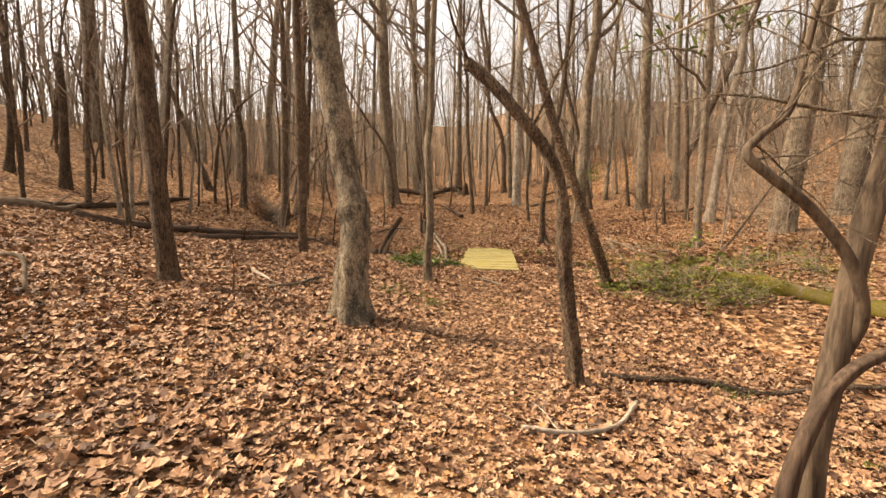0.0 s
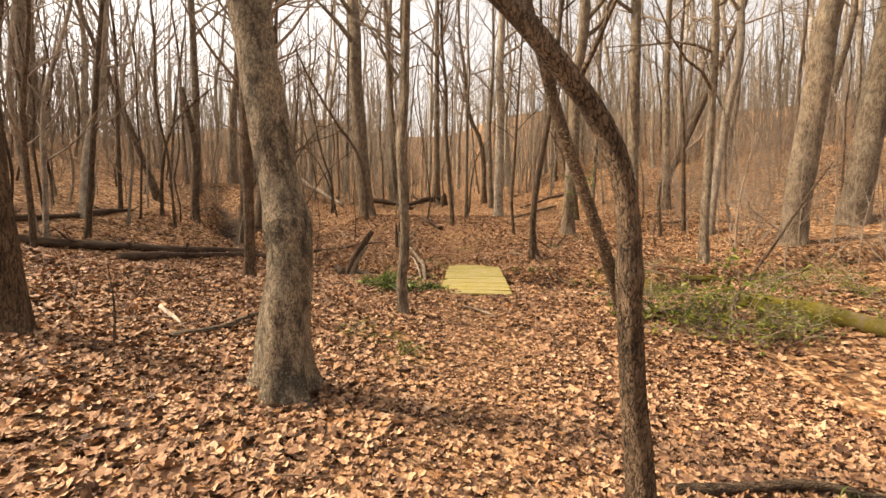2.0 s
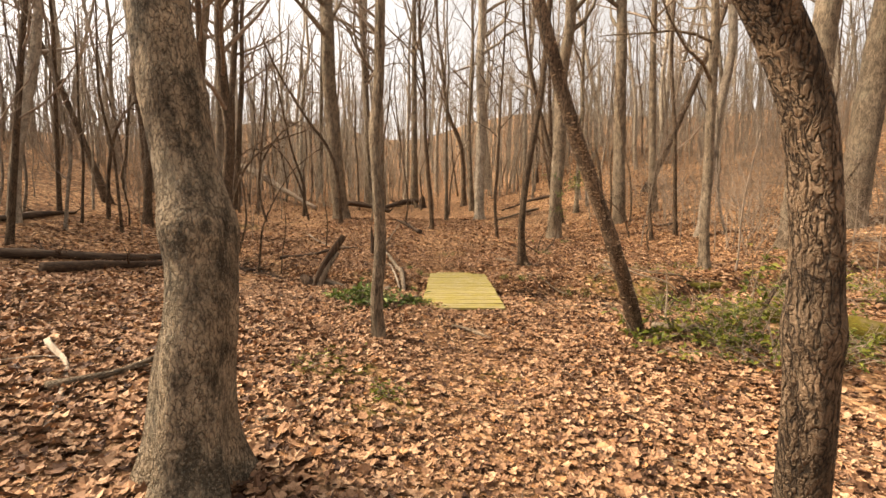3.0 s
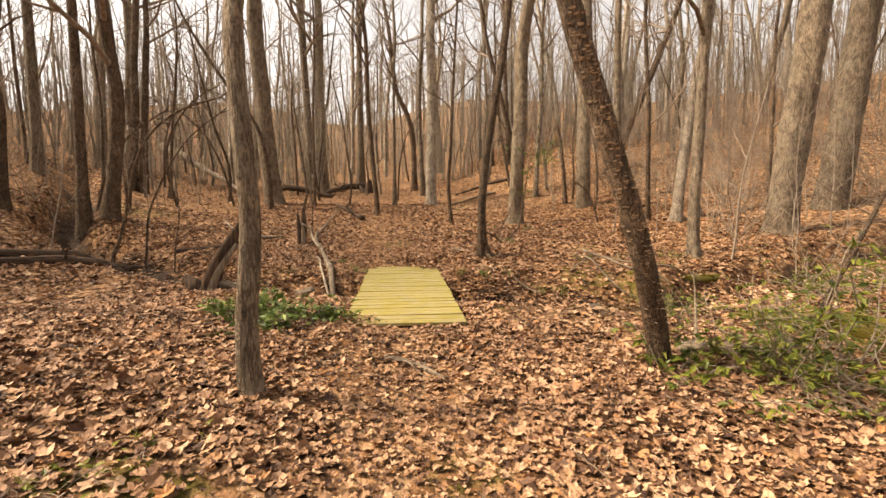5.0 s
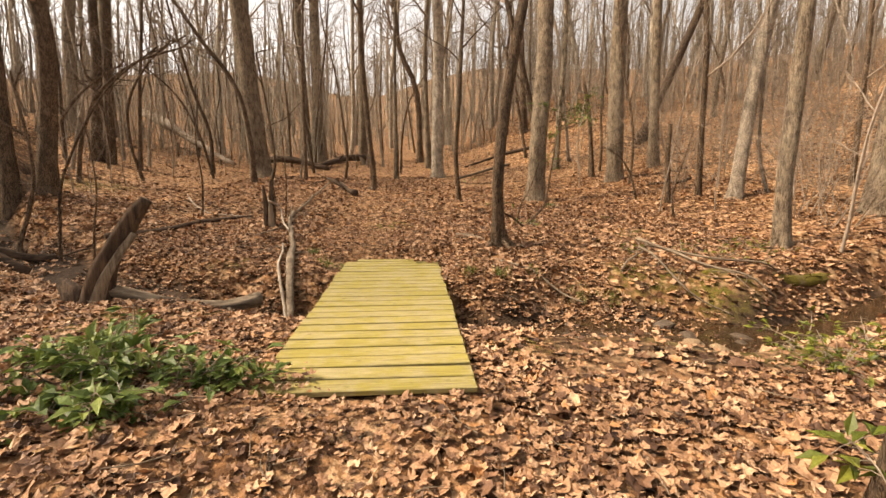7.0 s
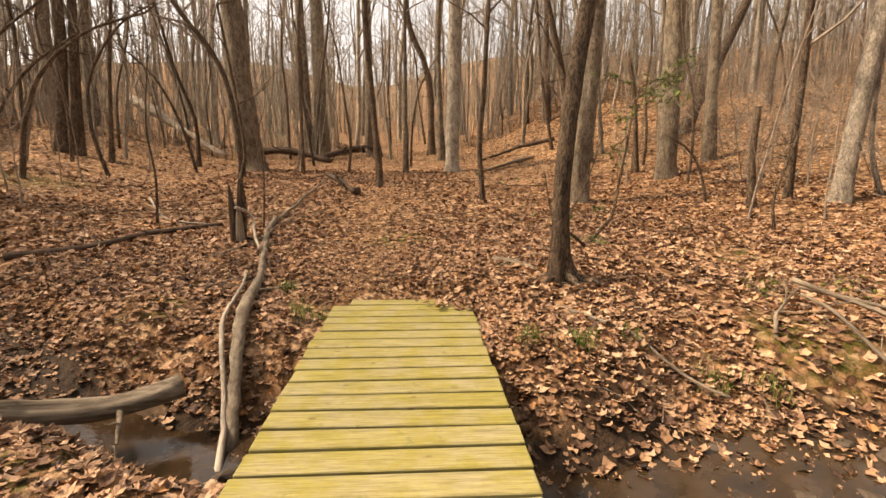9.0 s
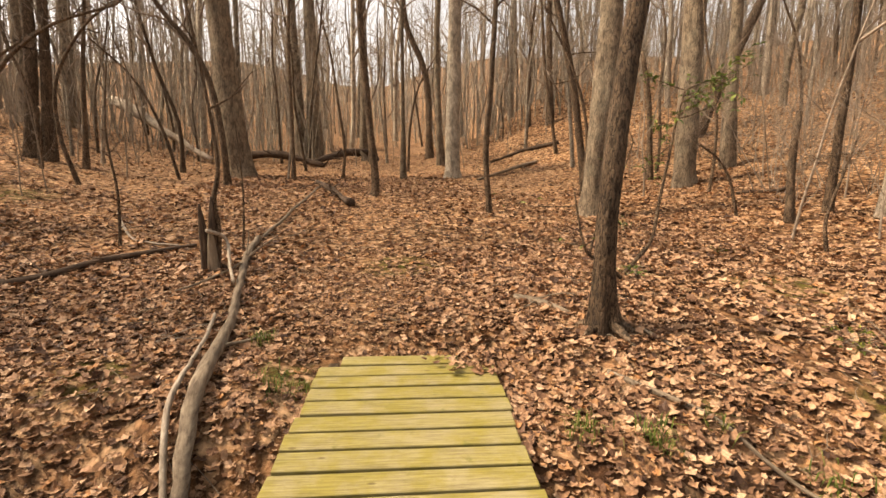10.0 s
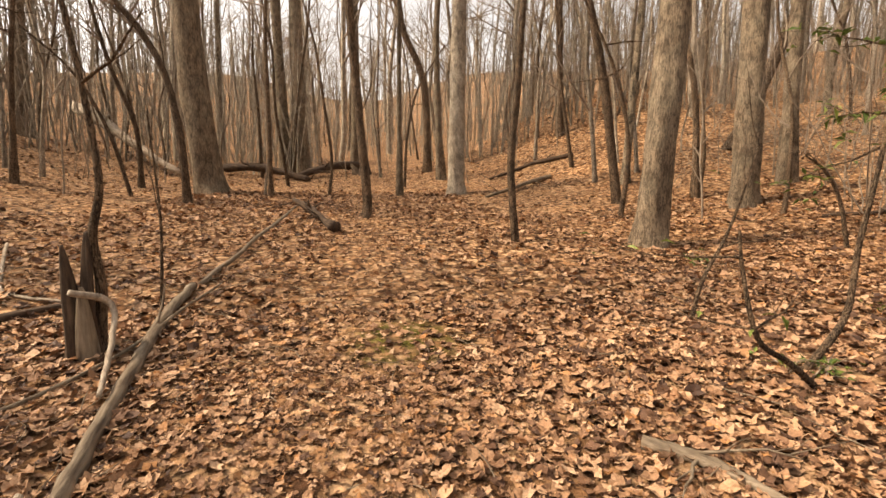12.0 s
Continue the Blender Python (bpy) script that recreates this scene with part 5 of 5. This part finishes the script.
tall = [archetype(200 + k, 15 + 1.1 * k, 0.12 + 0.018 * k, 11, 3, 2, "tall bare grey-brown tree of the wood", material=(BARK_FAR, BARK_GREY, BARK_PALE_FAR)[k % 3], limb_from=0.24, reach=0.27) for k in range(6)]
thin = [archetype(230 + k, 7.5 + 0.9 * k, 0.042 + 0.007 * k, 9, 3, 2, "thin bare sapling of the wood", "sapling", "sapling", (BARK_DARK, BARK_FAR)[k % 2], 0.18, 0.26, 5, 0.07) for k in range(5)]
brush = [archetype(260 + k, 2.6 + 0.5 * k, 0.018, 8, 3, 2, "leafless twiggy brush in the understorey", "brush", "brush", TWIG, 0.12, 0.34, 4) for k in range(4)]
thicket = []
for k in range(4):
    rng = np.random.default_rng(280 + k)
    clump = new("thicket")
    canes = Geo()
    for _ in range(7):
        a = rng.uniform(0, 2 * math.pi)
        grow(canes, rng, (rng.normal(0, 0.15), rng.normal(0, 0.15), -0.05), (math.cos(a) * 0.45, math.sin(a) * 0.45, 1.0), rng.uniform(1.3, 2.9), 0.012, 2, 4, 4, 0.05)
    part("crown", canes, TWIG, clump, "thin bare canes and fine twigs")
    thicket.append(tagged(clump, "tangled thicket of thin leafless tan canes", "thicket"))
settle_first(thicket, ((10.2, 13.4), (11.8, 16.6), (13.4, 19.5), (12.6, 22.0)), "thickets on the bank")
settle_first(tall, ((-5.5, 50), (7.5, 44), (-17, 33), (19, 30), (13, 48), (-25, 40)), "bare trees of the wood")
settle_first(thin, ((-9.5, 30), (7, 37), (-7.5, 35), (16, 25), (0.5, 47)), "saplings of the wood")
settle_first(brush, ((9.3, 13.0), (12.5, 14.5), (-9.5, 24.0), (9.2, 17.2)), "brush of the wood")
scatter(tall, 28, -15, 15, 36, 75, 1, 1.6, 0.75, 1.25, "bare trees of the wood")
scatter(tall, 34, -48, -9, 14, 60, 2, 1.8, 0.7, 1.2, "bare trees of the wood")
scatter(tall, 26, 13, 50, 14, 60, 3, 1.8, 0.7, 1.2, "bare trees of the wood")
# Unseen trees behind the camera, added only to shade and dapple the light.
scatter(tall, 14, -16, 16, -18, -4, 4, 2.0, 0.8, 1.2, "bare trees of the wood")
scatter(thin, 75, -14, 14, 27, 60, 5, 0.7, 0.7, 1.3, "saplings of the wood")
scatter(thin, 55, -26, -5.5, 12, 38, 6, 0.8, 0.6, 1.2, "saplings of the wood")
scatter(thin, 50, 9, 28, 13, 40, 7, 0.8, 0.6, 1.2, "saplings of the wood")
scatter(thin, 30, -21, -8, 10, 20, 15, 0.7, 0.7, 1.2, "saplings of the wood")
scatter(tall, 9, -26, -12, 11, 22, 16, 1.5, 0.7, 1.1, "bare trees of the wood")
scatter(brush, 34, 8, 17, 11, 24, 8, 0.6, 0.7, 1.4, "brush of the wood")
scatter(brush, 70, 10.5, 27, 17, 38, 11, 0.7, 0.6, 1.3, "brush of the wood")
scatter(brush, 26, -14, -5, 16, 34, 9, 0.6, 0.7, 1.3, "brush of the wood")
scatter(brush, 36, -10, 14, 30, 48, 10, 0.8, 0.8, 1.5, "brush of the wood")
scatter(thicket, 46, 9.5, 20, 9, 26, 12, 0.5, 0.7, 1.3, "thickets on the bank")
scatter(thicket, 60, 12, 34, 16, 42, 13, 0.6, 0.8, 1.5, "thickets on the bank")
scatter(thicket, 34, -20, -7, 16, 34, 14, 0.7, 0.7, 1.3, "thickets on the bank")


def far_wood():
    """The woods on the far slopes: stems and forked crowns past counting."""
    rng = np.random.default_rng(99)
    geo = Geo()
    count = 0
    while count < 360:
        a = rng.uniform(-1.25, 1.25)
        d = 58 + 95 * rng.random() ** 1.2
        x, y = d * math.sin(a), 6 + d * math.cos(a)
        if y < 4:
            continue
        count += 1
        z = float(land(x, y)) - 0.3
        h = rng.uniform(11, 19)
        lean = rng.normal(0, 0.04, 2)
        top = np.array((x + lean[0] * h, y + lean[1] * h, z + h))
        foot = np.array((x, y, z))
        r = rng.uniform(0.09, 0.2)
        geo.tube([foot, foot * 0.6 + top * 0.4 + (rng.normal(0, 0.15), 0, 0), top], [r, r * 0.75, r * 0.12], 4)
        for _ in range(9):
            u = rng.uniform(0.35, 0.95)
            b = rng.uniform(0, 2 * math.pi)
            way = unit(np.array((math.cos(b), math.sin(b), rng.uniform(0.7, 1.6))))
            at = foot + (top - foot) * u
            l = h * 0.3 * (1.2 - 0.7 * u)
            tip = at + way * l + rng.normal(0, 0.2, 3)
            geo.tube([at, at + way * l * 0.5, tip], [0.05, 0.035, 0.015], 3)
            for _ in range(3):
                s = at + (tip - at) * rng.uniform(0.3, 0.9)
                geo.tube([s, s + (unit(rng.normal(0, 1, 3)) + way) * l * 0.22], [0.022, 0.01], 3)
    for _ in range(5200):
        a = rng.uniform(-1.2, 1.2)
        d = 27 + 75 * rng.random() ** 1.5
        x, y = 0.5 + d * math.sin(a), 9 + d * math.cos(a)
        if abs(x - 3) < 3.5 and y < 44:
            continue
        foot = np.array((x, y, float(land(x, y)) - 0.1))
        h = rng.uniform(1.5, 9)
        bow = rng.normal(0, 0.09, 3) * h
        top = foot + (bow[0], bow[1], h)
        mid = (foot + top) / 2 + (bow[2] * 0.5, 0, 0)
        r = 0.008 + 0.0035 * h * rng.uniform(0.6, 1.5)
        geo.tube([foot, mid, top], [r, r * 0.8, r * 0.2], 3)
        for _ in range(2):
            s, l = mid + (top - mid) * rng.uniform(-0.2, 0.8), h * rng.uniform(0.12, 0.3)
            geo.tube([s, s + unit(np.array((rng.normal(), rng.normal(), rng.uniform(0.4, 1.6)))) * l], [r * 0.5, r * 0.2], 3)
    # One bark for all these stems, its colour lightened to stand for sunlit haze.
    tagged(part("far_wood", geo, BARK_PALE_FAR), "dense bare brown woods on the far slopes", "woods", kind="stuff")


far_wood()
